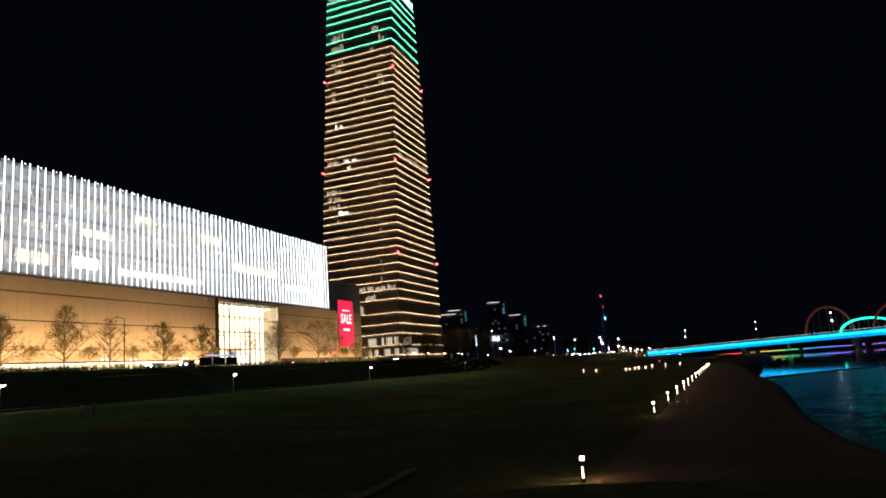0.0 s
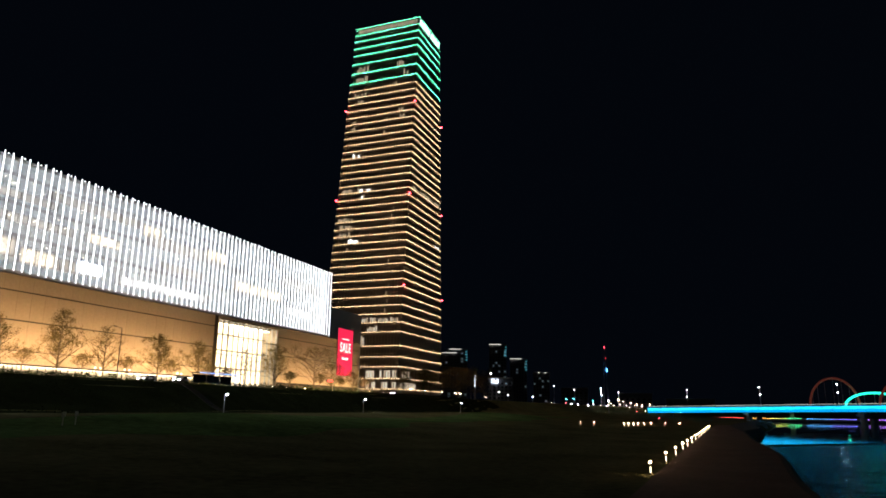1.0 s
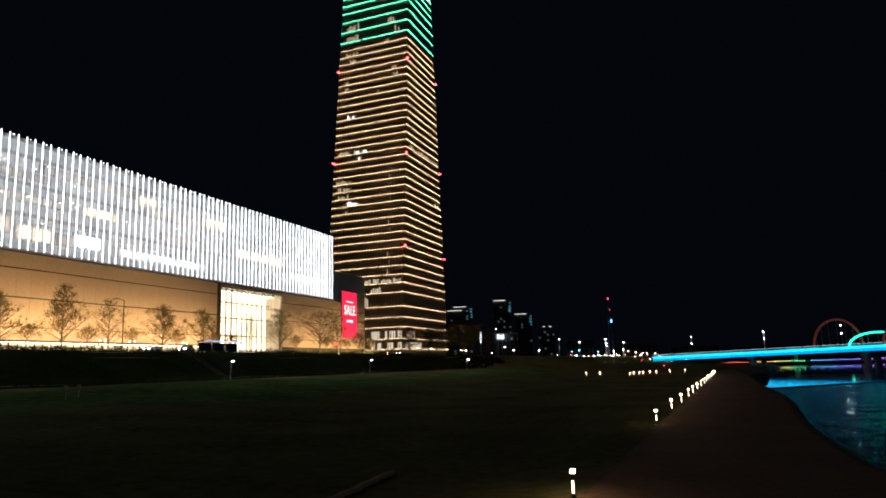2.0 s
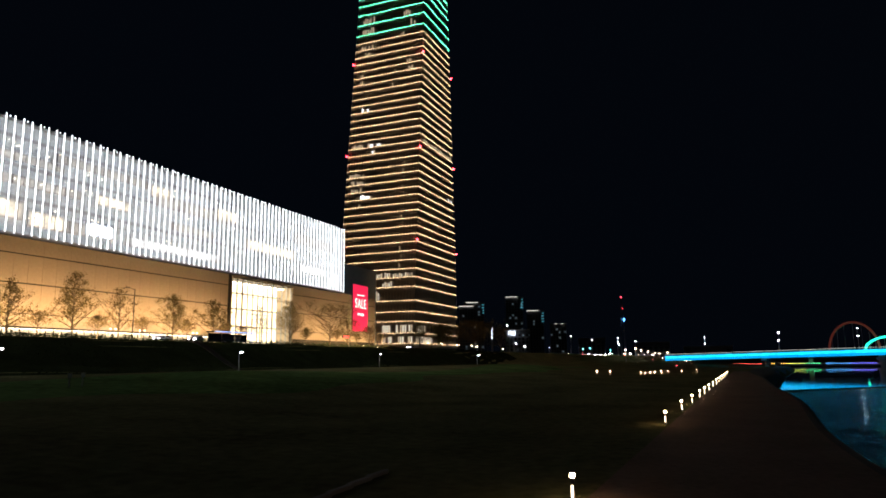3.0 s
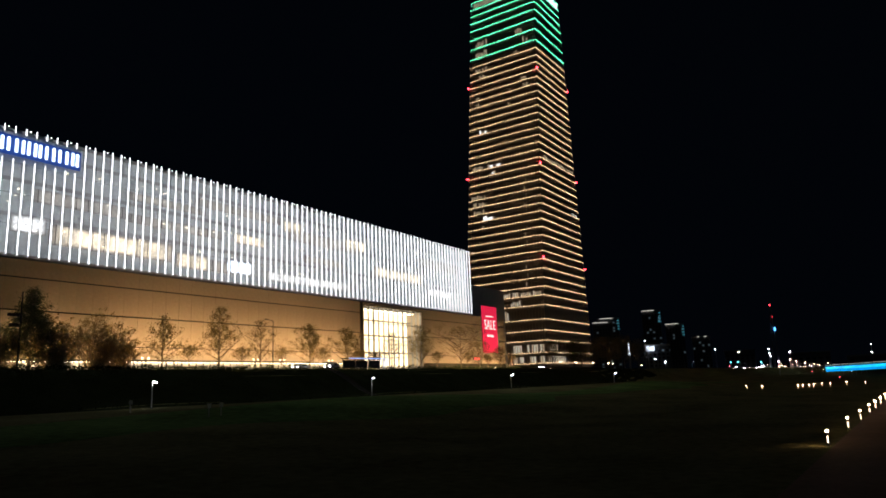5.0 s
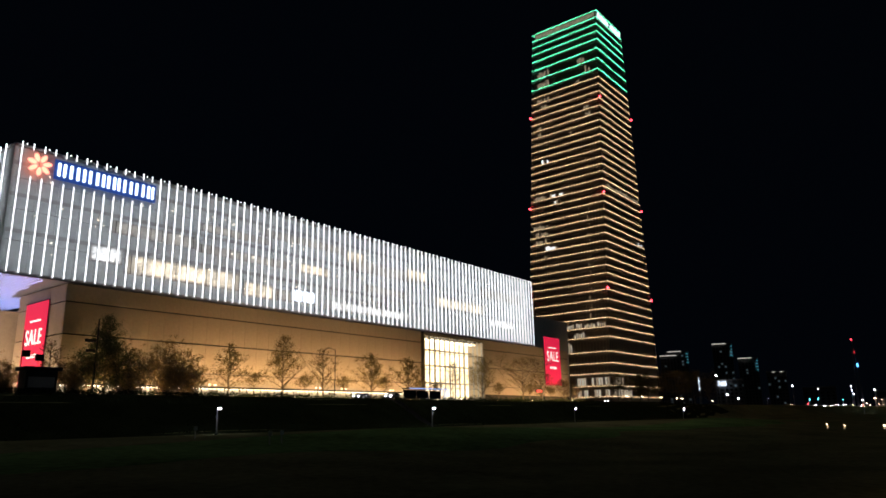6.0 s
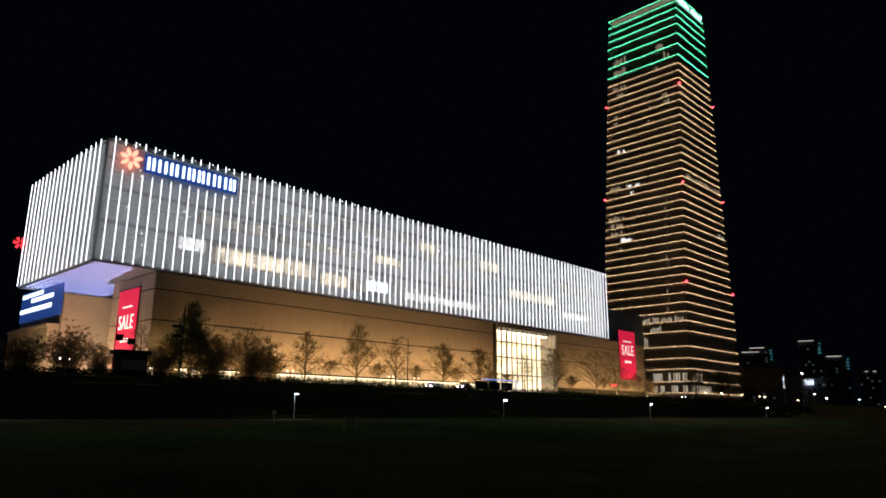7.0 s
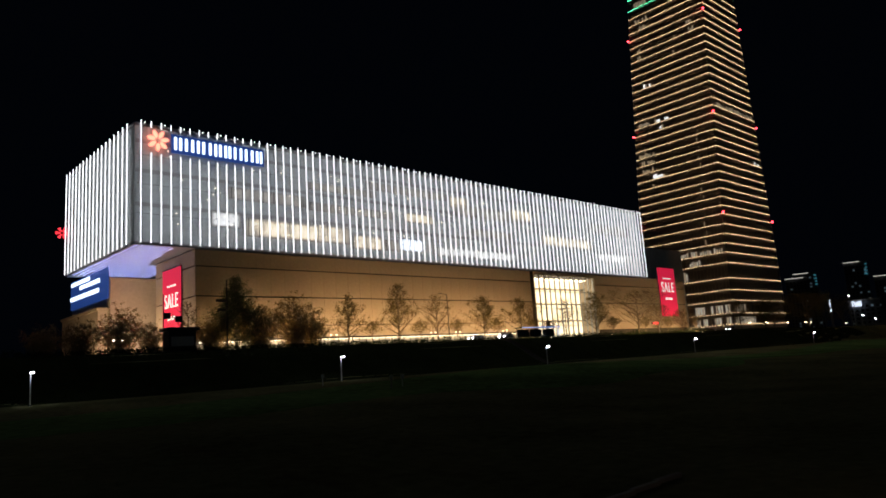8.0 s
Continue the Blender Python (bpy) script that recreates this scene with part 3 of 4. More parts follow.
bm = bmesh.new()
loft(bm, STREET, 196.0, -0.5, -0.5)
part("core", bm, M_TOWER, tower, "dark reflective glass body")
bm = bmesh.new()
loft(bm, 196.0, 196.4, 0.1, 0.1)
part("roof_edge", bm, M_DARKMETAL, tower)
for z in LEVELS[:-1]:
    bm = bmesh.new()
    loft(bm, z - 1.5, z - 0.1, 0.0, 0.0)
    part("spandrel", bm, M_TOWERBAND, tower)
for z in LEVELS:
    ring = tower_ring(z, 0.25)
    bm = bmesh.new()
    for k in range(4):
        p, q = ring[k], ring[(k + 1) % 4]
        d = (q - p)
        length = d.length
        n = int(length / 1.2)
        m = Matrix.Translation(Vector((p.x, p.y, z)) - toff) @ Matrix.Rotation(math.atan2(d.y, d.x), 4, "Z")
        for i in range(n):
            s = length * (i + 0.5) / n
            block(bm, s - 0.36, s + 0.36, -0.05, 0.06, -0.052, 0.052, m)
    tagged(part("light_line", bm, L_GREEN if z > 162 else L_ORANGE, tower), kind="stuff")
# vertical mullions on the two faces towards the river
for k in (0, 3):
    bm = bmesh.new()
    for i in range(27):
        s = i / 26
        r0, r1 = tower_ring(STREET, 0.05), tower_ring(196, 0.05)
        a, b = r0[k].lerp(r0[(k + 1) % 4], s), r1[k].lerp(r1[(k + 1) % 4], s)
        tube(bm, Vector((a.x, a.y, STREET)) - toff, Vector((b.x, b.y, 196)) - toff, 0.14, 0.14, 4)
    tagged(part("mullion", bm, M_TOWERMULL, tower), kind="stuff")


def tower_box(name, face, s0, s1, z0, z1, material, out=0.12, label=""):
    """A panel on one tower face: face 3 looks to the store, face 0 to the river; s runs along it from the near corner."""
    ring = tower_ring((z0 + z1) / 2, 0.0)
    p, q = (ring[0], ring[1]) if face == 0 else (ring[0], ring[3])
    a, b = p.lerp(q, s0), p.lerp(q, s1)
    nrm = Vector((TU.x, TU.y)) if face == 0 else -TV
    bm = bmesh.new()
    cs = [a, b, b + nrm * out, a + nrm * out]
    lo = [bm.verts.new(Vector((c.x, c.y, z0)) - toff) for c in cs]
    hi = [bm.verts.new(Vector((c.x, c.y, z1)) - toff) for c in cs]
    bm.faces.new(lo)
    bm.faces.new(hi[::-1])
    for i in range(4):
        bm.faces.new((lo[i], lo[(i + 1) % 4], hi[(i + 1) % 4], hi[i]))
    return part(name, bm, material, tower, label)


# lit windows: face, start, count, level, bright
rng = random.Random(4)
WINS = [(3, 0.55, 9, 23, 1), (3, 0.80, 6, 23, 0), (3, 0.62, 2, 22, 1), (3, 0.76, 8, 19, 0), (3, 0.76, 7, 18, 0), (3, 0.78, 6, 17, 0), (3, 0.64, 6, 16, 1), (3, 0.76, 2, 15, 0), (0, 0.84, 4, 17, 1),
        (3, 0.75, 4, 28, 1), (3, 0.38, 2, 31, 0), (3, 0.38, 2, 33, 0), (3, 0.10, 5, 34, 0), (3, 0.08, 5, 33, 0), (3, 0.76, 5, 36, 0), (3, 0.74, 7, 37, 0), (3, 0.28, 3, 38, 0), (3, 0.86, 2, 33, 0), (3, 0.86, 2, 32, 0),
        (3, 0.04, 20, 6, 2), (3, 0.30, 9, 5, 2), (3, 0.43, 6, 4, 2), (3, 0.02, 8, 1, 2), (3, 0.27, 6, 1, 2), (3, 0.02, 8, 0, 2), (3, 0.27, 6, 0, 2), (0, 0.08, 6, 1, 0), (0, 0.05, 14, 0, 2)]
WINS += [(3, 0.19 + 0.02 * (k % 2), 1, k, 0) for k in range(7, 22)]
WINS += [(0, 0.08, 34, 23, 0), (3, 0.74, 8, 39, 0), (3, 0.74, 7, 40, 0), (3, 0.20, 4, 40, 0), (3, 0.12, 3, 39, 0)]
for face, s, n, lev, bright in WINS:
    z0, z1 = LEVELS[lev] + 0.35, LEVELS[lev + 1] - 1.35
    for i in range(n):
        if rng.random() < 0.8:
            a = s + i * 0.026
            tower_box("lit_window", face, a, a + (0.02 if lev < 2 else 0.016 if n > 1 else 0.008), z0, z0 + (z1 - z0) * (0.9 if lev < 2 else rng.uniform(0.5, 1)), (L_TOWERWIN, L_TOWERWINB, L_PODIUMWIN)[bright if rng.random() < 0.7 else 0])
for i in range(30):
    tower_box("lit_window", 3, 0.03 + i * 0.031, 0.047 + i * 0.031, 192.3, 194.6, L_TOWERWIN)
# bars of the sign at the top of the river face
for k in range(13):
    if k != 6:
        tower_box("sign_bar", 0, 0.05 + k * 0.07, 0.05 + k * 0.07 + (0.042, 0.026, 0.046)[k % 3], 192.2, (194.6, 194.0)[k % 2], L_TOPSIGN, 0.5)
for z in (58.2, 102.1, 149.0):
    for c in tower_ring(z, 0.6):
        bm = bmesh.new()
        bmesh.ops.create_uvsphere(bm, u_segments=8, v_segments=6, radius=0.45)
        bmesh.ops.translate(bm, verts=bm.verts[:], vec=Vector((c.x, c.y, z + 0.5)) - toff)
        part("beacon", bm, L_RED, tower, "red warning beacon")


# ---- lamps along the embankment and the path ----
def garden_lamp():
    g = empty("street_lamp", 0, 0, 0, "slim grey lamp post with a small white head", "lamp", "embankment lamps")
    part("pole", tubed((0, 0, 0), (0, 0, 3.5), 0.09, 0.06), M_STEEL, g)
    part("base_plate", tubed((0, 0, 0), (0, 0, 0.12), 0.2, 0.2), M_DARKMETAL, g)
    part("arm", tubed((0, 0, 3.45), (0, -0.45, 3.55), 0.04, 0.03, n=6), M_STEEL, g)
    head = part("head", boxed(-0.16, 0.16, -0.75, -0.3, 3.58, 3.66, bevel=0.02), M_DARKMETAL, g)
    part("diffuser", boxed(-0.13, 0.13, -0.72, -0.33, 3.47, 3.577), L_LAMP, head, "glowing white lamp glass")
    return g


first = garden_lamp()
lamp_x = [25.3, 65.4, 113.4, 172.6, 254.5, 376.0]
for i, x in enumerate(lamp_x):
    m = pose(x, 85.3, ground_z(x, 85.3))
    if i == 0:
        first.matrix_basis = m
    else:
        copy_thing(first, m)


def bollard():
    g = empty("bollard_light", 0, 0, 0, "knee-high round path bollard with a warm light", "bollard", "path bollards")
    part("stem", tubed((0, 0, 0), (0, 0, 0.735), 0.06, 0.06, n=10), M_DARKMETAL, g)
    part("light_slot", boxed(-0.085, -0.055, -0.03, 0.03, 0.16, 0.52), L_BOLLARDSTEM, g, "lit slot in the stem")
    part("lamp_glass", tubed((0, 0, 0.735), (0, 0, 0.84), 0.07, 0.07, n=10), L_BOLLARD, g, "glowing warm lamp ring")
    part("cap", tubed((0, 0, 0.86), (0, 0, 0.93), 0.16, 0.06, n=10), M_DARKMETAL, g)
    return g


b0 = bollard()
boll = [(23.9, 4.16), (49.7, 3.42), (61.6, 3.0), (70.8, 2.55), (80.8, 2.16), (88.8, 1.83), (98.6, 1.47), (110.0, 1.1), (121.0, 0.68)] + [(132 + 11 * k, 0.33 - 0.37 * k) for k in range(6)]
for i, (x, y) in enumerate(boll):
    m = pose(x, y, ground_z(x, y), 0, 0, 0)
    if i == 0:
        b0.matrix_basis = m
    else:
        copy_thing(b0, m)


# ---- trees and shrubs ----
def leaf_cloud(bm, rnd, c, r, n, size):
    """Small leaves strewn unevenly through a clump."""
    for _ in range(n):
        d = Vector((rnd.gauss(0, 1), rnd.gauss(0, 1), rnd.gauss(0, 0.8)))
        p = Vector(c) + d * (r * 0.5)
        a = Vector((rnd.uniform(-1, 1), rnd.uniform(-1, 1), rnd.uniform(-1, 1))).normalized()
        b = a.cross(Vector((rnd.uniform(-1, 1), rnd.uniform(-1, 1), 0.3))).normalized()
        s = size * rnd.uniform(0.6, 1.3)
        v = [bm.verts.new(p + a * s), bm.verts.new(p + b * s * 0.6), bm.verts.new(p - a * s), bm.verts.new(p - b * s * 0.6)]
        bm.faces.new(v)


def tree(name, x, y, h, spread, leaves, seed, label, evergreen=False, twigs=4, low=0.16):
    """A tapered trunk with limbs and twigs, and a crown of single leaves."""
    rnd = random.Random(seed)
    z0 = ground_z(x, y)
    h += 0.8
    low = 0.03 if evergreen else low
    spread *= 1.35
    t = empty(name, x, y, z0 - 0.05, label, "tree", "street trees")
    wood, crown = bmesh.new(), bmesh.new()
    bend = Vector((rnd.uniform(-0.3, 0.3), rnd.uniform(-0.3, 0.3), 0))
    top = Vector((0, 0, h * 0.96)) + bend
    mid = Vector((0, 0, h * 0.45)) + bend * 0.2
    r = 0.013 * h + 0.03
    tube(wood, (0, 0, 0), mid, r, r * 0.65)
    tube(wood, mid, top, r * 0.65, 0.02)
    n = 14 + int(1.6 * h)
    cone = evergreen or spread < 6.2
    for i in range(n):
        f = low + (0.96 - low) * i / n
        base = mid * (f / 0.45) if f < 0.45 else mid.lerp(top, (f - 0.45) / 0.51)
        a = i * 2.4 + rnd.uniform(-0.4, 0.4)
        shape = (1.0 - f) / (1.0 - low) if cone else math.sin(math.pi * min(1, (f - low) / (1 - low) * 0.8 + 0.2))
        ln = spread * (0.08 + 1.1 * min(shape, 0.85)) * rnd.uniform(0.65, 1.35)
        up = ln * (0.3 if evergreen else rnd.uniform(0.5, 0.95))
        tip = base + Vector((math.cos(a) * ln, math.sin(a) * ln, min(up, (h - base.z) * 0.9)))
        tube(wood, base, tip, r * 0.52 * (0.4 + 0.6 * shape), 0.016, 5)
        size = (0.045 * h + 0.38) * (0.5 + 0.5 * shape) * (1.5 if evergreen else 1.0)
        for _ in range(twigs + 2):
            s = rnd.uniform(0.25, 1.0)
            p = base.lerp(tip, s)
            q = p + Vector((rnd.uniform(-1, 1), rnd.uniform(-1, 1), rnd.uniform(0.1, 1.2))) * (0.22 * ln + 0.25)
            tube(wood, p, q, 0.04, 0.014, 4)
            leaf_cloud(crown, rnd, q, size, int(leaves * 1.9 * (0.12 + 0.88 * min(1, 1.5 * shape))), 0.1)
    part("trunk", wood, M_BARK, t)
    part("crown", crown, M_NEEDLE if evergreen else M_LEAF, t)
    return t


TREES = [(64.0, 115.0, 12.9, 3.6, 84, 1, True), (88.0, 115.0, 9.9, 2.5, 14, 4, False), (101.2, 115.0, 12.5, 3.2, 22, 5, False),
         (113.3, 116.0, 10.8, 3.2, 8, 6, False), (127.7, 115.0, 10.2, 3.1, 24, 7, False), (141.4, 115.0, 9.9, 3.8, 20, 8, False), (158.6, 114.0, 10.0, 3.0, 7, 9, False), (174.0, 115.0, 12.2, 4.4, 22, 10, False),
         (196.7, 115.0, 12.3, 7.0, 14, 11, False), (209.0, 115.5, 8.5, 3.6, 12, 12, False), (220.0, 113.0, 7.0, 3.0, 12, 13, False), (262.0, 112.0, 10.5, 3.6, 18, 14, False), (292.0, 112.0, 12.0, 4.2, 18, 16, False), (305.0, 111.0, 11.0, 4.0, 18, 17, False),
         (318.0, 108.0, 13.5, 5.5, 30, 23, False), (332.0, 106.0, 13.5, 5.8, 30, 24, False), (348.0, 104.0, 11.5, 5.5, 26, 25, False), (56.5, 118.0, 8.5, 2.6, 4, 18, False)]
for x, y, h, w, n, seed, ever in TREES:
    kind = "dark bushy evergreen tree before the lit stone wall" if ever else ("nearly bare street tree before the lit stone wall" if n < 8 else "thin autumn street tree with sparse leaves by the street")
    tree("evergreen_tree" if ever else "street_tree", x, y, h, w, n, seed, kind, ever)
for k, (x, h) in enumerate(((108.5, 4.4), (120.0, 4.6), (95.0, 4.4), (134.0, 4.8), (81.5, 4.2), (147.5, 4.4), (154.0, 4.0), (185.0, 5.0), (203.0, 5.0), (217.0, 4.2), (236.0, 5.0))):
    tree("round_tree", x, 116.5, h, 1.7, 7, 40 + k, "small round-headed ornamental tree in front of the store", twigs=4, low=0.4)


def bush(x, y, h, spread, stems, leaves, seed, label):
    """A many-stemmed shrub: arching stems from the ground, side twigs and small leaves along them."""
    rnd = random.Random(seed)
    t = empty("bush", x, y, ground_z(x, y) - 0.05, label, "bush", "bushes before the store")
    wood, crown = bmesh.new(), bmesh.new()
    for i in range(stems):
        a = i * 2.4 + rnd.uniform(-0.5, 0.5)
        lean = math.sqrt((i + 0.5) / stems)
        top = h * (1.0 - 0.45 * lean * lean) * rnd.uniform(0.75, 1.08)
        out = Vector((math.cos(a), math.sin(a), 0)) * spread * lean * rnd.uniform(0.8, 1.1)
        last = out * 0.3
        for k in range(1, 5):
            f = k / 4
            p = out * (0.3 + 0.7 * f ** 1.2) + Vector((rnd.uniform(-0.15, 0.15), rnd.uniform(-0.15, 0.15), top * f ** 0.85))
            tube(wood, last, p, 0.07 * (1.15 - f), 0.07 * (0.95 - 0.85 * f), 4)
            for _ in range(3):
                q = last.lerp(p, rnd.random()) + Vector((rnd.uniform(-1, 1), rnd.uniform(-1, 1), rnd.uniform(0.1, 1.1))) * (0.35 + 0.09 * h) * (0.5 + f)
                tube(wood, last.lerp(p, 0.5), q, 0.025, 0.01, 3)
                leaf_cloud(crown, rnd, q, 0.4, int(leaves * (0.4 + 0.9 * f)), 0.11)
            leaf_cloud(crown, rnd, p, 0.5, int(leaves * (0.3 + 0.9 * f)), 0.11)
            last = p
    part("branchwork", wood, M_BARK, t)
    part("foliage", crown, M_SHRUB, t)


for k, (x, y, h, w, n, lv) in enumerate(((60.2, 116.2, 6.0, 3.8, 44, 12), (67.8, 114.6, 8.2, 5.0, 64, 13), (75.4, 114.8, 9.6, 5.4, 66, 12), (79.6, 115.8, 6.6, 3.8, 40, 12), (39.8, 119.2, 5.6, 3.6, 36, 11), (45.6, 119.0, 7.8, 4.2, 50, 12), (50.6, 119.6, 5.2, 2.8, 30, 10), (34.6, 120.2, 5.0, 3.2, 30, 10))):
    bush(x, y, h, w, n, lv, 60 + k, "wide feathery brown bush at the foot of the stone wall" if h > 7 else "low twiggy brown bush beside the street")
tree("street_tree", 281.0, 111.0, 10.9, 4.0, 40, 91, "leafy green street tree lit before the tower").children[1].data.materials[0] = M_GREENLEAF


def shrub_row(name, x0, x1, y, h, n, seed, label):
    rnd = random.Random(seed)
    bm = bmesh.new()
    for _ in range(n):
        x = rnd.uniform(x0, x1)
        yy = y + rnd.uniform(-0.7, 0.7)
        hh = h * (0.55 + 0.45 * noise.noise((x * 0.35, seed, 0.0))) * rnd.uniform(0.2, 1.0)
        leaf_cloud(bm, rnd, (x, yy, ground_z(x, yy) + hh), 0.45, 3, 0.13)
    tagged(part(name, bm, M_HEDGE), label, "hedge", kind="stuff")


shrub_row("shrubs", 58, 150, 118.6, 2.5, 3000, 7, "uneven dark shrubs at the foot of the store wall")
shrub_row("shrubs", 150, 250, 117.0, 2.8, 2200, 8, "uneven dark shrubs at the foot of the store wall")
shrub_row("hedge", 20, 100, 105.6, 1.0, 2600, 5, "low dark hedge along the embankment edge")
shrub_row("hedge", 100, 320, 105.6, 0.7, 3200, 6, "low dark hedge along the embankment edge")

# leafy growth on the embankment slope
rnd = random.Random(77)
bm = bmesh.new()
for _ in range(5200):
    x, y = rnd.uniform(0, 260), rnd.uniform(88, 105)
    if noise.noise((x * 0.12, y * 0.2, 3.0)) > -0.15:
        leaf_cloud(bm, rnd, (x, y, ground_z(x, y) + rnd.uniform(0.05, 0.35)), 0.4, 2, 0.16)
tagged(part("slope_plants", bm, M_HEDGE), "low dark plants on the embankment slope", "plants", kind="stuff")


def globe_lamp(x, y, glow=L_WARMSTRIP, r=0.14):
    g = empty("globe_lamp", x, y, ground_z(x, y), "short post with two small warm globes", "lamp", "globe lamps")
    part("post", tubed((0, 0, 0), (0, 0, 2.5), 0.05, 0.04, n=6), M_DARKMETAL, g)
    part("cross_arm", boxed(-0.7, 0.7, -0.03, 0.03, 2.5, 2.56), M_DARKMETAL, g)
    for u in (-0.65, 0.65):
        bm = bmesh.new()
        bmesh.ops.create_uvsphere(bm, u_segments=8, v_segments=6, radius=r)
        bmesh.ops.translate(bm, verts=bm.verts[:], vec=(u, 0, 2.56 + r))
        part("globe", bm, glow, g, "glowing globe")


for x in (44.5, 86.0, 113.0, 121.0, 137.5, 146.0):
    globe_lamp(x, 117.2)

# ---- street furniture on the embankment ----
def kiosk(x, y):
    g = empty("kiosk", x, y, ground_z(x, y), "dark flat-roofed kiosk at the street edge", "kiosk")
    part("body", boxed(-2.15, 2.15, -1.2, 1.2, 0, 3.3, bevel=0.06), M_DARKMETAL, g)
    part("roof", boxed(-2.6, 2.6, -1.6, 1.6, 3.31, 3.85, bevel=0.08), M_DARKMETAL, g)
    part("shutter", boxed(-1.8, 1.8, -1.26, -1.2, 0.9, 2.4), M_STEEL, g)
    part("step", boxed(-1.0, 1.0, -1.7, -1.21, 0, 0.17), M_CONCRETE, g)


kiosk(50.8, 108.0)


def sign_pole(x, y):
    g = empty("road_sign", x, y, ground_z(x, y), "tall dark pole with two direction boards and lamps", "road sign")
    part("pole", tubed((0, 0, 0), (0, 0, 12.5), 0.16, 0.1), M_DARKMETAL, g)
    part("board", boxed(-2.0, -0.2, -0.08, 0.08, 8.6, 9.1, bevel=0.03), M_DARKMETAL, g)
    part("board", boxed(-1.7, -0.2, -0.08, 0.08, 7.0, 7.5, bevel=0.03), M_DARKMETAL, g)
    part("bracket", tubed((0, 0, 8.85), (-0.25, 0, 8.85), 0.05, 0.05, n=6), M_DARKMETAL, g)


sign_pole(61.2, 113.0)


def crossing_signal(x, y):
    g = empty("traffic_light", x, y, ground_z(x, y), "slim dark crossing signal with two housings seen from behind", "traffic light", "traffic lights")
    part("pole", tubed((0, 0, 0), (0, 0, 9.7), 0.11, 0.08), M_DARKMETAL, g)
    part("arm", tubed((0, 0, 5.9), (2.6, 0, 5.9), 0.06, 0.05, n=6), M_DARKMETAL, g)
    part("housing", boxed(0.05, 1.1, -0.25, 0.2, 5.7, 6.7, bevel=0.06), M_DARKMETAL, g)
    part("housing", boxed(1.9, 3.1, -0.25, 0.2, 5.2, 6.2, bevel=0.06), M_DARKMETAL, g)


crossing_signal(50.2, 113.0)


def tall_lamp(x, y, z, h, arm, glow, name="street_lamp", label="tall steel street lamp", lit=None, group="street lamps", size=0.35):
    g = empty(name, x, y, z, label, "lamp", group)
    steel = M_STEEL if glow else M_DARKMETAL
    part("pole", tubed((0, 0, 0), (0, 0, h), 0.12, 0.07, n=6), steel, g)
    part("arm", tubed((0, 0, h - 0.1), (arm, 0, h + 0.15), 0.06, 0.05, n=6), steel, g)
    head = part("head", boxed(arm - size, arm + size, -size * 0.6, size * 0.6, h + 0.1, h + 0.25), M_DARKMETAL, g)
    if glow:
        part("lamp_glass", boxed(arm - size * 0.9, arm + size * 0.9, -size * 0.55, size * 0.55, h + 0.1 - size, h + 0.096), glow, head, lit or "glowing lamp glass")
    return g


tall_lamp(113.6, 112.5, ground_z(113.6, 112.5), 10.9, -1.9, None, label="tall unlit dark street lamp with a short arm")
tall_lamp(270.5, 110.5, ground_z(270.5, 110.5), 12.6, -1.9, None, label="tall unlit dark street lamp before the tower")


def bus_stop(x, y):
    g = empty("bus_stop", x, y, ground_z(x, y), "dark bus shelter with a blue-lit roof edge", "bus shelter")
    part("roof", boxed(-7.5, 7.5, -1.2, 1.2, 2.55, 2.75, bevel=0.04), M_DARKMETAL, g)
    part("edge_light", boxed(-7.5, 7.5, -1.27, -1.21, 2.58, 2.70), lamp_mat("edge_blue", (0.15, 0.35, 1.0), 1.6), g, "blue light line")
    for px in (-7.2, -2.4, 2.4, 7.2):
        part("post", tubed((px, 0.9, 0), (px, 0.9, 2.55), 0.06, 0.06, n=6), M_DARKMETAL, g)
    for px in (-4.8, 0.0, 4.8):
        part("back_panel", boxed(px - 2.2, px + 2.2, 0.88, 0.94, 0.3, 2.3), M_GLASSDARK, g)
    part("bench", boxed(-3.0, 3.0, 0.2, 0.65, 0.4, 0.5, bevel=0.03), M_STEEL, g)
    part("lit_panel", boxed(7.7, 9.0, 0.5, 0.65, 0.3, 2.5), L_ROOM, g, "lit advertising panel")


bus_stop(139.0, 107.6)


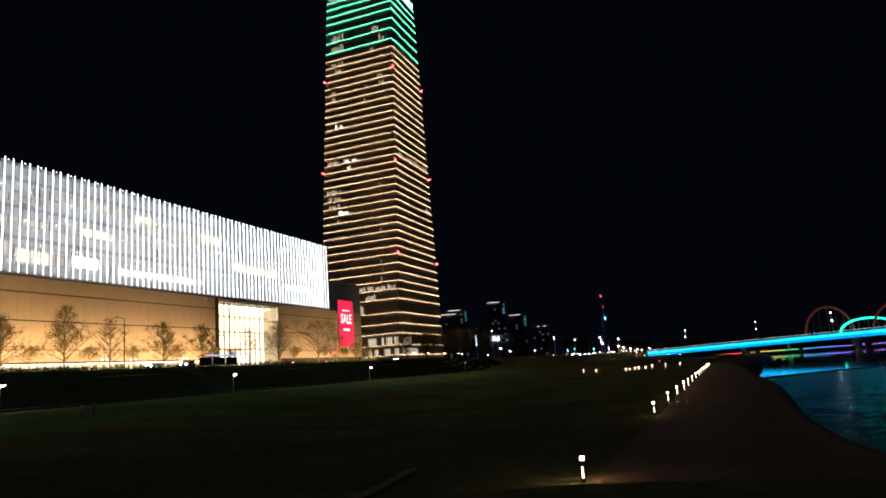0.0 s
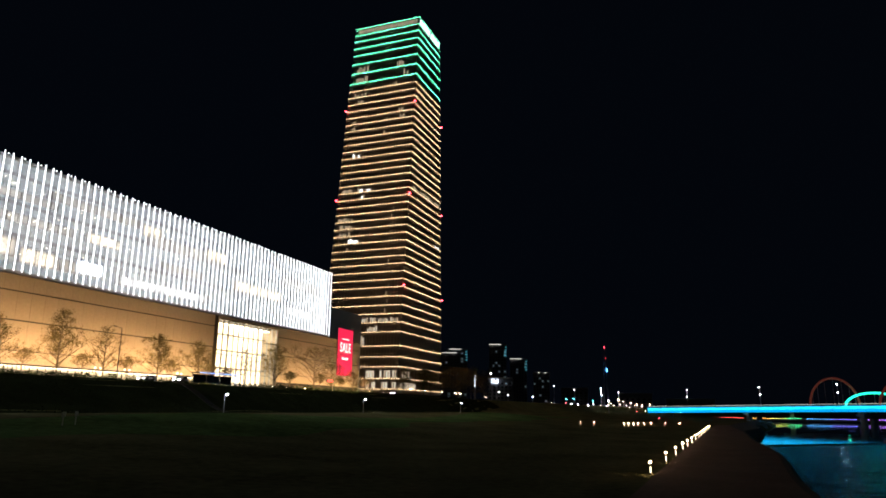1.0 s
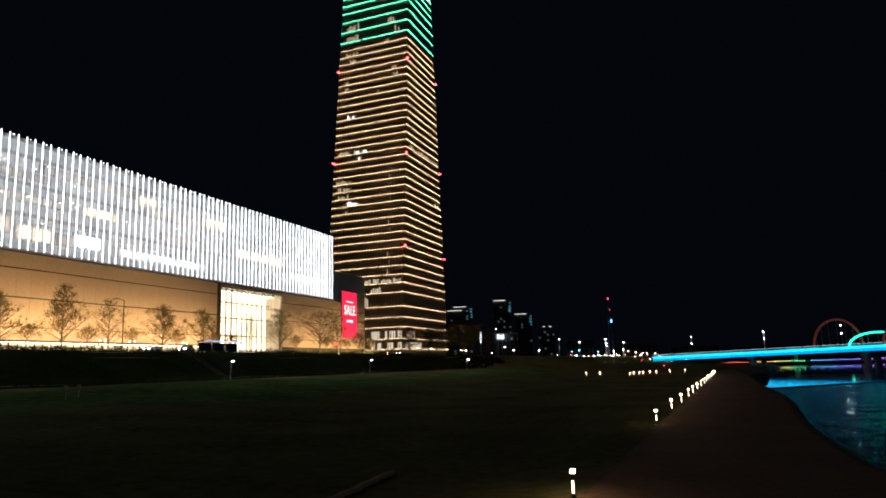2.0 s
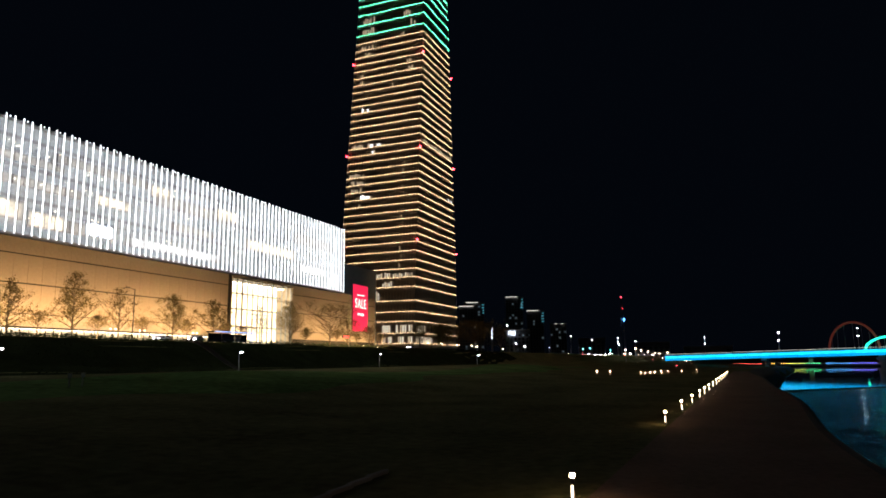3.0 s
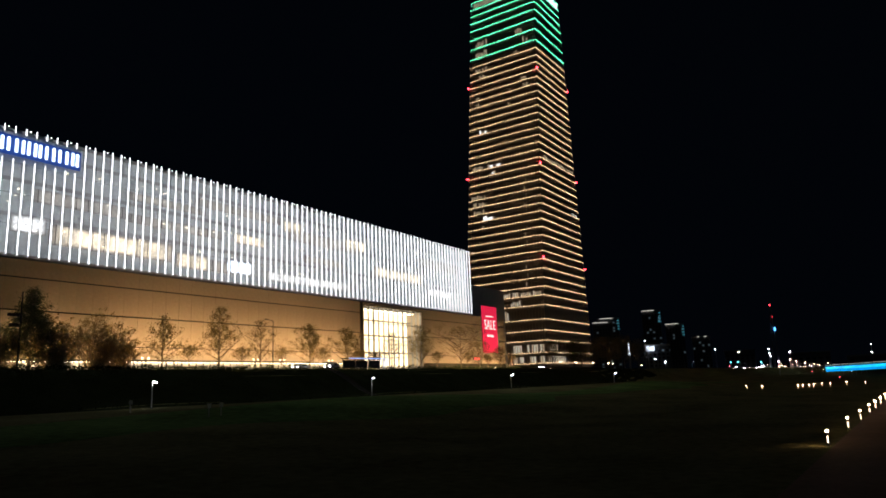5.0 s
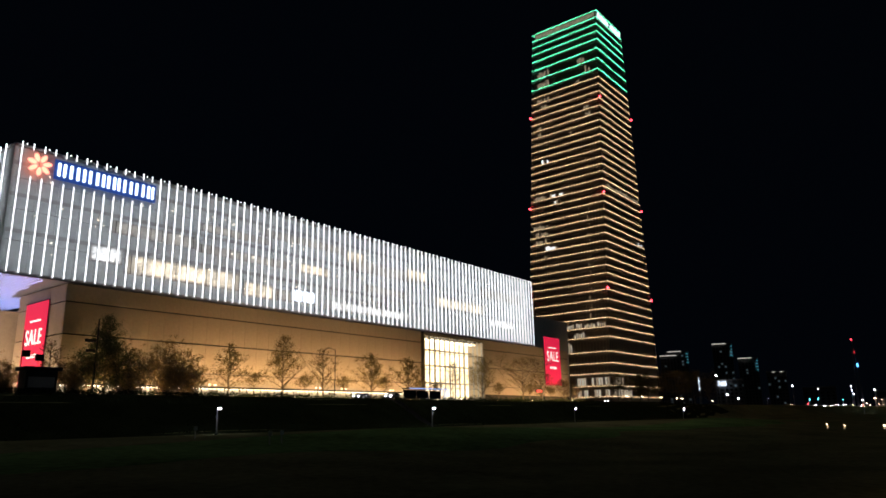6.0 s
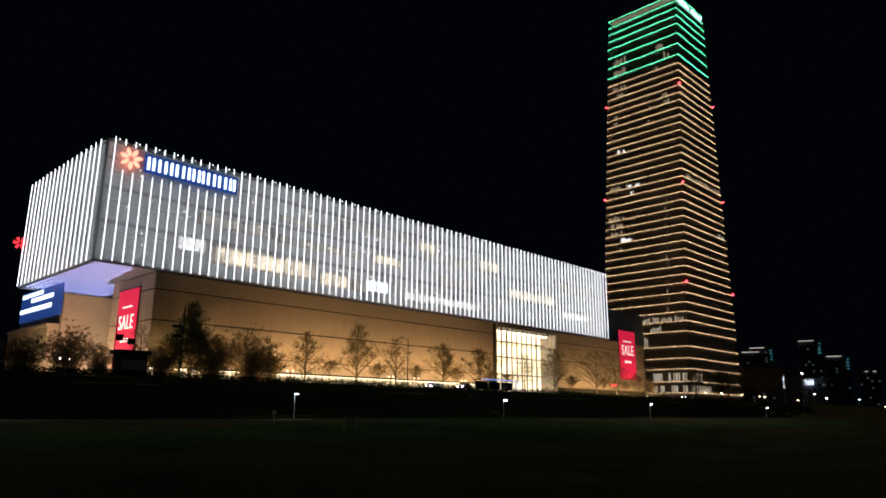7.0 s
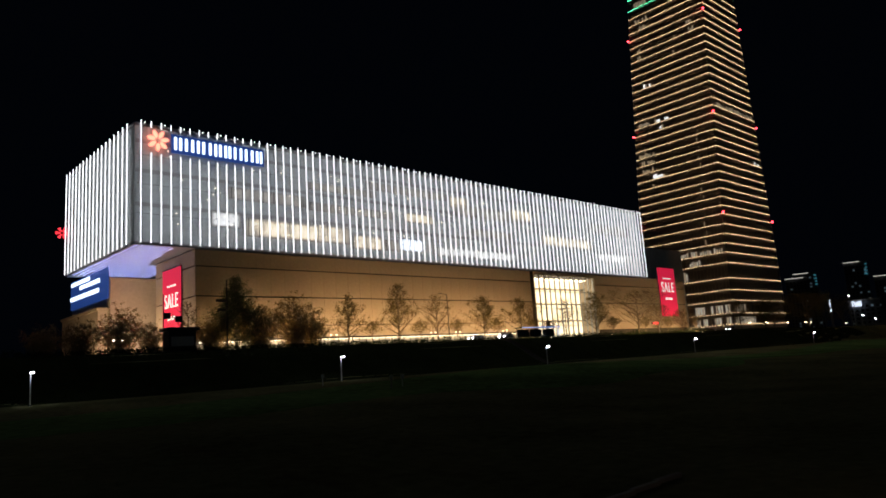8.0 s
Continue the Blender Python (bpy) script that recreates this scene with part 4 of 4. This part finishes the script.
def car(x, y, rz, label, front):
    g = empty("car", x, y, ground_z(x, y) + 0.05, label, "car")
    g.rotation_euler = (0, 0, rz)
    bm = bmesh.new()
    prof = [(-2.2, 0.35), (2.2, 0.35), (2.25, 0.75), (1.2, 0.95), (0.55, 1.42), (-1.2, 1.45), (-2.0, 1.0), (-2.25, 0.9)]
    a = [bm.verts.new((u, -0.88, w)) for u, w in prof]
    b = [bm.verts.new((u, 0.88, w)) for u, w in prof]
    bm.faces.new(a)
    bm.faces.new(b[::-1])
    for i in range(len(prof)):
        j = (i + 1) % len(prof)
        bm.faces.new((a[i], a[j], b[j], b[i]))
    bmesh.ops.bevel(bm, geom=bm.edges[:], offset=0.06, segments=2, affect="EDGES")
    part("body", bm, M_CAR, g)
    part("side_window", boxed(-1.1, 0.5, -0.9, -0.87, 1.0, 1.34), M_GLASSDARK, g)
    part("side_window", boxed(-1.1, 0.5, 0.87, 0.9, 1.0, 1.34), M_GLASSDARK, g)
    for u in (-1.4, 1.4):
        for v in (-0.8, 0.8):
            w = part("wheel", tubed((u, v - 0.11, 0.33), (u, v + 0.11, 0.33), 0.33, 0.33, n=14), M_RUBBER, g)
            part("rim", tubed((u, v - 0.12, 0.33), (u, v + 0.12, 0.33), 0.2, 0.2, n=10), M_STEEL, w)
    for v in (-0.62, 0.62):
        part("headlight", boxed(2.2, 2.3, v - 0.2, v + 0.2, 0.6, 0.82, bevel=0.02), L_STREET if front else M_GLASSDARK, g)
        part("tail_light", boxed(-2.3, -2.2, v - 0.2, v + 0.2, 0.7, 0.9, bevel=0.02), L_REDLIGHT if not front else M_GLASSDARK, g)


for k in range(14):
    x = 152 + 9.2 * k
    copy_thing(b0, pose(x, 113.8 - (k % 3) * 0.5, ground_z(x, 113.5)))

car(127.0, 107.6, math.radians(196), "dark car with bright headlights on the street", True)
car(120.0, 110.5, math.radians(190), "dark car with its headlights on in the street", True)
car(246.0, 109.0, math.radians(185), "dark car with its headlights on near the tower", True)


def signal(x, y, z, h, arm, glow, label, bar=1.2, group="traffic lights"):
    g = empty("traffic_light", x, y, z, label, "traffic light", group)
    part("pole", tubed((0, 0, 0), (0, 0, h), 0.12, 0.09, n=6), M_STEEL, g)
    part("arm", tubed((0, 0, h - 0.2), (arm, 0, h), 0.07, 0.05, n=6), M_STEEL, g)
    box_part = part("housing", boxed(arm - bar * 0.7, arm + bar * 0.7, -0.12, 0.2, h - 0.3, h + 0.3, bevel=0.04), M_DARKMETAL, g)
    part("lens", boxed(arm - bar * 0.5, arm + bar * 0.5, -0.17, -0.125, h - 0.22, h + 0.22), glow, box_part, "glowing signal lens")


signal(200.0, 110.0, ground_z(200, 110), 3.4, -2.0, lamp_mat("signal_red", (1.0, 0.05, 0.05), 3.0), "red traffic light before the store wall", 3.0)

# ---- bridge ----
A, B = Vector((425.0, 29.0)), Vector((270.0, -172.0))
blen = (B - A).length
bdir = (B - A).normalized()
bside = Vector((bdir.y, -bdir.x))
if bside.x > 0:
    bside = -bside
brg = empty("road_bridge", A.x, A.y, 0, "long river bridge with a glowing cyan side and lamp posts", "bridge")
ROTB = Matrix.Rotation(math.atan2(bdir.y, bdir.x), 4, "Z")
near = -1 if (ROTB @ Vector((0, -1, 0))).x < 0 else 1


def on_bridge(name, material, s0, s1, v0, v1, z0, z1, rise=True, label="", parent=None):
    bm = bmesh.new()
    block(bm, s0, s1, min(v0 * near, v1 * near), max(v0 * near, v1 * near), z0, z1)
    for v in bm.verts:
        if rise:
            v.co.z += 1.6 * min(max(v.co.x / 120.0, 0), 1.3)
        v.co = ROTB @ v.co
    return part(name, bm, material, parent or brg, label)


N = 28
for i in range(N):
    s0, s1 = blen * i / N, blen * (i + 1) / N
    on_bridge("deck", M_CONCRETE, s0, s1, -16, -0.3, 5.0, 5.9)
    on_bridge("girder", M_CONCRETE, s0, s1, -14, -1.0, 3.4, 4.99)
    on_bridge("light_panel", L_BRIDGE, s0 + 0.06, s1 - 0.06, -0.29, 0.0, 4.5, 5.8, label="glowing cyan side panel")
    on_bridge("light_panel", L_BRIDGELOW, s0 + 0.06, s1 - 0.06, -0.29, -0.1, 3.3, 4.46, label="dimmer cyan lower side panel")
    on_bridge("rail_light", L_RAIL, s0 + 0.3, s1 - 0.3, -0.09, -0.04, 6.66, 6.8, label="pale light line on the rail")
    on_bridge("rail", M_STEEL, s0, s1, -0.25, -0.1, 6.7, 6.82)
    on_bridge("rail", M_STEEL, s0, s1, -0.25, -0.1, 6.25, 6.33)
    for k in range(4):
        sp = s0 + (k + 0.5) * (s1 - s0) / 4
        on_bridge("rail_post", M_STEEL, sp - 0.05, sp + 0.05, -0.24, -0.11, 5.9, 6.7)
for s in (62.3, 117.8, 173.0, 228.0):
    bm = bmesh.new()
    for v in (-12.0, -3.5):
        p = ROTB @ Vector((s, v * near, 0))
        tube(bm, (p.x, p.y, -5), (p.x, p.y, 4.6), 1.5, 1.3, 14)
    part("pier", bm, M_CONCRETE, brg)
    on_bridge("pier_cap", M_CONCRETE, s - 1.7, s + 1.7, -14.5, -0.8, 2.6, 3.9, rise=False)
for s in (27.4, 71.0, 109.2, 143.6, 178.0, 212.0):
    p = Vector((A.x, A.y, 0)) + ROTB @ Vector((s, -1.0 * near, 0))
    zb = 5.9 + 1.6 * min(s / 120.0, 1.3)
    post = tall_lamp(p.x, p.y, zb, 9.6, 0.3, L_STREET, label="lamp post on the bridge with two white heads", group="bridge lamps", size=0.36)
    low = part("lower_head", boxed(-0.5, 0.2, -0.25, 0.25, 6.0, 6.15), M_DARKMETAL, post)
    part("lamp_glass", boxed(-0.45, 0.15, -0.2, 0.2, 5.7, 5.996), L_STREET, low, "glowing lamp glass")

# far arches behind the bridge
def arch(cx, cy, rz, half, rise, z0, material, name_label):
    g = empty("bridge_arch", cx, cy, z0, name_label, "bridge arch", "bridge arches")
    g.rotation_euler = (0, 0, rz)
    bm = bmesh.new()
    pts = [(half * math.cos(math.pi * k / 18), rise * math.sin(math.pi * k / 18)) for k in range(19)]
    for (u0, w0), (u1, w1) in zip(pts, pts[1:]):
        tube(bm, (u0, 0, w0), (u1, 0, w1), 0.8, 0.8, 6)
    part("rib", bm, material, g)
    for k in range(3, 16, 2):
        u, w = pts[k]
        part("hanger", tubed((u, 0, 0), (u, 0, w), 0.12, 0.12, n=4), M_STEEL, g)


def polar(az, d):
    return d * math.sin(radians(az)), d * math.cos(radians(az))


L_ARCHRED = lamp_mat("arch_red", (0.55, 0.10, 0.07), 0.05)
L_ARCHTEAL = lamp_mat("arch_teal", (0.02, 0.85, 0.55), 1.2)
ax, ay = polar(98.95, 560)
arch(ax, ay, radians(-82), 15.6, 19.0, 9.0, L_ARCHRED, "dim red steel arch of a farther bridge")
ax, ay = polar(101.4, 560)
arch(ax, ay, radians(-82), 18.4, 9.0, 9.0, L_ARCHTEAL, "glowing teal arch of a farther bridge")
ax, ay = polar(103.6, 560)
arch(ax, ay, radians(-82), 20.0, 19.0, 9.0, L_ARCHRED, "dim red steel arch of a farther bridge")

# coloured light strings on the far bridge deck
deck_far = empty("far_bridge", *polar(97, 556), 0.0, "low far bridge strung with rainbow lights", "bridge")
fd = Vector((*polar(97, 556), 0.0))


def far_box(name, az0, az1, d, z0, z1, thick, material, parent, origin, label=""):
    x0, y0 = polar(az0, d)
    x1, y1 = polar(az1, d)
    x2, y2 = polar(az1, d + thick)
    x3, y3 = polar(az0, d + thick)
    bm = bmesh.new()
    lo = [bm.verts.new(Vector((x, y, z0)) - origin) for x, y in ((x0, y0), (x1, y1), (x2, y2), (x3, y3))]
    hi = [bm.verts.new(Vector((x, y, z1)) - origin) for x, y in ((x0, y0), (x1, y1), (x2, y2), (x3, y3))]
    bm.faces.new(lo[::-1])
    bm.faces.new(hi)
    for i in range(4):
        bm.faces.new((lo[i], lo[(i + 1) % 4], hi[(i + 1) % 4], hi[i]))
    return part(name, bm, material, parent, label)


far_box("deck", 89.5, 108, 556, -1.0, -0.2, 12, M_CONCRETE, deck_far, fd)
far_box("arch_deck", 95.5, 107, 553, 7.9, 8.95, 14, M_CONCRETE, deck_far, fd)
for az in (96.0, 100.3, 104.6):
    far_box("tall_pier", az, az + 0.3, 558, -0.19, 7.89, 4, M_CONCRETE, deck_far, fd)
for az in (90.5, 93.2, 96.9, 100.5, 104.5):
    far_box("pier", az, az + 0.25, 557, -4, -1.01, 8, M_CONCRETE, deck_far, fd)
STRINGS = [(90.9, 92.9, (1.0, 0.12, 0.10)), (93.4, 94.7, (1.0, 0.55, 0.12)), (94.75, 95.8, (0.75, 0.9, 0.2)), (95.85, 96.7, (0.1, 0.9, 0.35)), (97.1, 98.6, (0.1, 0.45, 1.0)), (98.65, 100.2, (0.2, 0.2, 1.0)), (100.7, 104.5, (0.5, 0.2, 1.0))]
for az0, az1, col in STRINGS:
    m = lamp_mat("string_light", col, 2.0)
    az = az0
    while az < az1:
        far_box("string_lamp", az, az + 0.05, 555.5, 0.0, 0.5, 0.4, m, deck_far, fd)
        az += 0.16

# ---- far town ----
def far_building(az0, az1, el, d, label, strips, windows, seed, teal=False):
    """A block of flats: d metres off, its roof at the elevation el seen from the path."""
    rnd = random.Random(seed)
    x, y = polar((az0 + az1) / 2, d)
    zt = 4 + d * math.tan(radians(el))
    g = empty("apartment_building", x, y, 5.5, label, "building", "far buildings")
    o = Vector((x, y, 5.5))
    far_box("wall", az0, az1, d, 5.5, zt, 18, M_FARWALL, g, o)
    far_box("roof", az0 - 0.05, az1 + 0.05, d - 0.6, zt + 0.01, zt + 1.2, 19, M_CONCRETE, g, o)
    for s0, s1 in strips:
        far_box("roof_light", az0 + (az1 - az0) * s0, az0 + (az1 - az0) * s1, d - 1.4, zt + 0.3, zt + 0.95, 0.5, L_FARTOP, g, o, "white roof light line")
    nf = int((zt - 8) / 3.2)
    for k in range(nf):
        for j in range(6):
            a = az0 + (az1 - az0) * (j + 0.25) / 6
            lit = rnd.random() < windows * 0.6
            far_box("window", a, a + (az1 - az0) / 12, d - 0.25, 7 + k * 3.2, 8.7 + k * 3.2, 0.2, (L_FARWIN if lit else M_GLASSDARK), g, o)
    if teal:
        for k in range(4):
            far_box("corner_light", az1 - rnd.uniform(0.1, 0.2), az1 + 0.02, d - 1.0, zt - 3.0 - k * 3.2, zt - 1.8 - k * 3.2, 0.4, L_TEALFAR, g, o, "teal corner light")


L_TEALFAR = lamp_mat("corner_teal", (0.15, 0.7, 0.9), 0.16)
L_FARTOP = lamp_mat("far_roof_light", (1.0, 0.94, 0.86), 0.5)
far_building(69.9, 71.3, 4.45, 800, "dark block of flats with a lit roof edge", ((0.0, 0.85),), 0.05, 1)
far_building(70.3, 71.95, 4.75, 830, "dark block of flats with a lit crown", ((0.1, 0.7),), 0.08, 2, True)
far_building(73.75, 75.15, 5.15, 800, "dark tall block of flats with a lit crown", ((0.0, 0.7),), 0.14, 3, True)
far_building(75.45, 76.8, 4.0, 820, "dark block of flats with a lit roof edge", ((0.0, 0.7),), 0.10, 4, True)
far_building(77.3, 78.6, 2.9, 820, "low far block of flats with a few lit windows", ((0.3, 0.42), (0.68, 0.82)), 0.15, 5)
far_building(79.5, 81.6, 1.7, 840, "low far block of flats with a few lit windows", (), 0.08, 6)
far_building(84.0, 86.5, 1.3, 860, "low far block of flats with a few lit windows", (), 0.06, 7)
far_building(87.5, 91.0, 0.9, 880, "low far block of flats with a few lit windows", (), 0.05, 8)
far_building(73.7, 75.6, 2.45, 640, "low building with a bright white sign", (), 0.05, 9)
x, y = polar(74.15, 636)
bill = empty("billboard", x, y, 6.0, "bright white lit billboard on two legs", "billboard")
bo = Vector((x, y, 6.0))
far_box("panel", 73.85, 74.5, 636, 26.5, 31.5, 0.6, L_ROOMBLUE, bill, bo, "glowing white panel")
far_box("leg", 73.95, 73.99, 636.1, 6.0, 26.49, 0.4, M_STEEL, bill, bo)
far_box("leg", 74.35, 74.39, 636.1, 6.0, 26.49, 0.4, M_STEEL, bill, bo)

# mast with red and blue lights
x, y = polar(83.0, 900)
mast = empty("radio_mast", x, y, 5.0, "far lattice radio mast with red and blue lights", "mast")
for dx, dy in ((-3, -3), (3, -3), (3, 3), (-3, 3)):
    part("leg", tubed((dx, dy, 0), (dx * 0.1, dy * 0.1, 77), 0.5, 0.2, n=4), M_STEEL, mast)
for k in range(8):
    f = 1 - 0.9 * k / 8
    part("brace", boxed(-3 * f, 3 * f, -3 * f, -3 * f + 0.3, k * 9.2 + 6, k * 9.2 + 6.5), M_STEEL, mast)
part("beacon", boxed(-0.8, 0.8, -0.8, 0.8, 76, 78), lamp_mat("mast_red", (1.0, 0.05, 0.08), 2.5), mast, "red beacon")
part("beacon", boxed(-1.0, 1.0, -1.6, -0.8, 62, 64), lamp_mat("mast_red_dim", (1.0, 0.05, 0.08), 0.7), mast, "red beacon")
part("light_ring", boxed(-3.5, 4.5, -2.6, -1.8, 47, 50.5), lamp_mat("mast_blue", (0.1, 0.4, 1.0), 3.0), mast, "blue light ring")

# street lamps and signals of the town: bearing, elevation, distance
TOWN = [(73.89, 2.87, 430, 0), (74.54, 1.44, 420, 0), (75.26, 1.14, 400, 0), (78.94, 1.92, 470, 0), (80.56, 1.62, 480, 0), (80.28, 0.22, 430, 0), (80.81, 0.37, 450, 0), (81.59, 0.29, 470, 0),
        (81.98, 0.14, 440, 0), (82.6, 1.74, 420, 0), (82.61, 1.43, 424, 0), (82.68, 1.21, 430, 0), (83.17, 0.79, 400, 0), (83.96, 1.45, 430, 0), (83.9, 0.89, 450, 1), (84.31, 0.74, 465, 1),
        (84.86, 0.63, 480, 1), (85.35, 0.52, 495, 1), (85.69, 0.46, 505, 1), (86.28, 0.52, 520, 1), (86.67, 0.28, 530, 1), (87.21, 0.26, 540, 1), (83.52, 0.03, 470, 1), (83.14, -0.34, 460, 1)]
for az, el, d, warm in TOWN:
    x, y = polar(az, d)
    z = ground_z(x, y)
    h = max(4 + d * math.tan(radians(el)) - z, 1.2)
    tall_lamp(x, y, z, h, 0.4, L_STREETWARM if warm else L_STREET, label="tall street lamp with a warm head" if warm else "tall street lamp with a white head", size=0.38)
# a dense row of small lights along the far street
rnd = random.Random(31)
for k in range(46):
    az = 76.5 + 12.3 * k / 46 + rnd.uniform(-0.12, 0.12)
    el = 0.05 + 0.45 * rnd.random() ** 2 - 0.35 * smooth(84, 89, az)
    d = rnd.uniform(430, 560)
    x, y = polar(az, d)
    z = ground_z(x, y)
    h = max(4 + d * math.tan(radians(el)) - z, 1.5)
    tall_lamp(x, y, z, h, 0.3, L_STREETWARM if k % 3 else L_STREET, label="small street lamp with a warm head" if k % 3 else "small street lamp with a white head", size=rnd.uniform(0.14, 0.24))
for az, el, d, col in ((79.94, 0.89, 420, 1), (80.47, 0.91, 420, 1), (81.99, 0.80, 440, 1), (85.25, -0.15, 430, 0), (79.83, 0.06, 400, 0), (83.12, 0.36, 450, 0), (86.9, -0.5, 330, 0)):
    x, y = polar(az, d)
    z = ground_z(x, y)
    h = max(4 + d * math.tan(radians(el)) - z, 1.0)
    signal(x, y, z, h, -1.2, (L_REDLIGHT, L_TEALLIGHT)[col], "street signal glowing teal green" if col else "street signal glowing red", 0.9, "far signals")
for k, az in enumerate((81.0, 82.0, 84.3, 84.6, 85.0, 85.3, 85.8, 86.3, 87.3, 88.4)):
    d = 180 + 5 * k
    x, y = polar(az, d)
    copy_thing(b0, pose(x, y, ground_z(x, y)))

# kerb of the upper lawn
kerb = empty("kerb", 18.0, 11.0, ground_z(18, 11), "short pale stone kerb at the lawn edge", "kerb")
for k in range(6):
    a = Vector((1.55 * k, 0.13 * k, 0))
    z = ground_z(18 + a.x + 0.7, 11 + a.y) - ground_z(18, 11)
    part("kerb_stone", boxed(a.x, a.x + 1.5, a.y - 0.09, a.y + 0.09, z - 0.1, z + 0.14, bevel=0.02), M_CONCRETE, kerb)

# stair down the embankment
stair = empty("stair", 122.0, 104.8, ground_z(122, 104.8), "narrow dark stone stair down the planted embankment", "stair")
for k in range(36):
    y = -0.44 * k
    z = max(ground_z(122, 104.8 + y), ground_z(122, 104.8 + y - 0.44)) - ground_z(122, 104.8)
    part("step", boxed(-0.9 - 0.05 * k, 0.9 - 0.05 * k, y - 0.44, y, z - 0.4, z + 0.14, bevel=0.02), M_SOIL, stair)

# small notice posts on the lawn
for x, y in ((50.4, 55.0), (50.3, 67.2), (52.0, 55.2)):
    post = empty("notice_post", x, y, ground_z(x, y), "small pale notice on a post in the lawn", "sign", "notice posts")
    part("post", tubed((0, 0, 0), (0, 0, 1.2), 0.05, 0.05, n=6), M_PALE, post)
    part("board", boxed(-0.2, 0.2, -0.05, -0.031, 0.85, 1.25, bevel=0.005), M_PALE, post)

# slender lit pylon among the far trees
x, y = polar(72.6, 560)
pylon = empty("lit_pylon", x, y, ground_z(x, y), "slender far pylon with a white lit top", "pylon")
part("shaft", boxed(-0.6, 0.6, -0.6, 0.6, 0, 21.6 - pylon.location.z, bevel=0.05), M_CONCRETE, pylon)
part("lit_top", boxed(-0.45, 0.45, -0.45, 0.45, 21.61 - pylon.location.z, 30.7 - pylon.location.z, bevel=0.05), L_TOPSIGN, pylon, "glowing white top")

# low warm lamps along the street before the tower
for x in (258.3, 273.3, 293.3, 312.0, 318.5, 362.0):
    globe_lamp(x, 107.2, L_STREETGLOBE, 0.13)
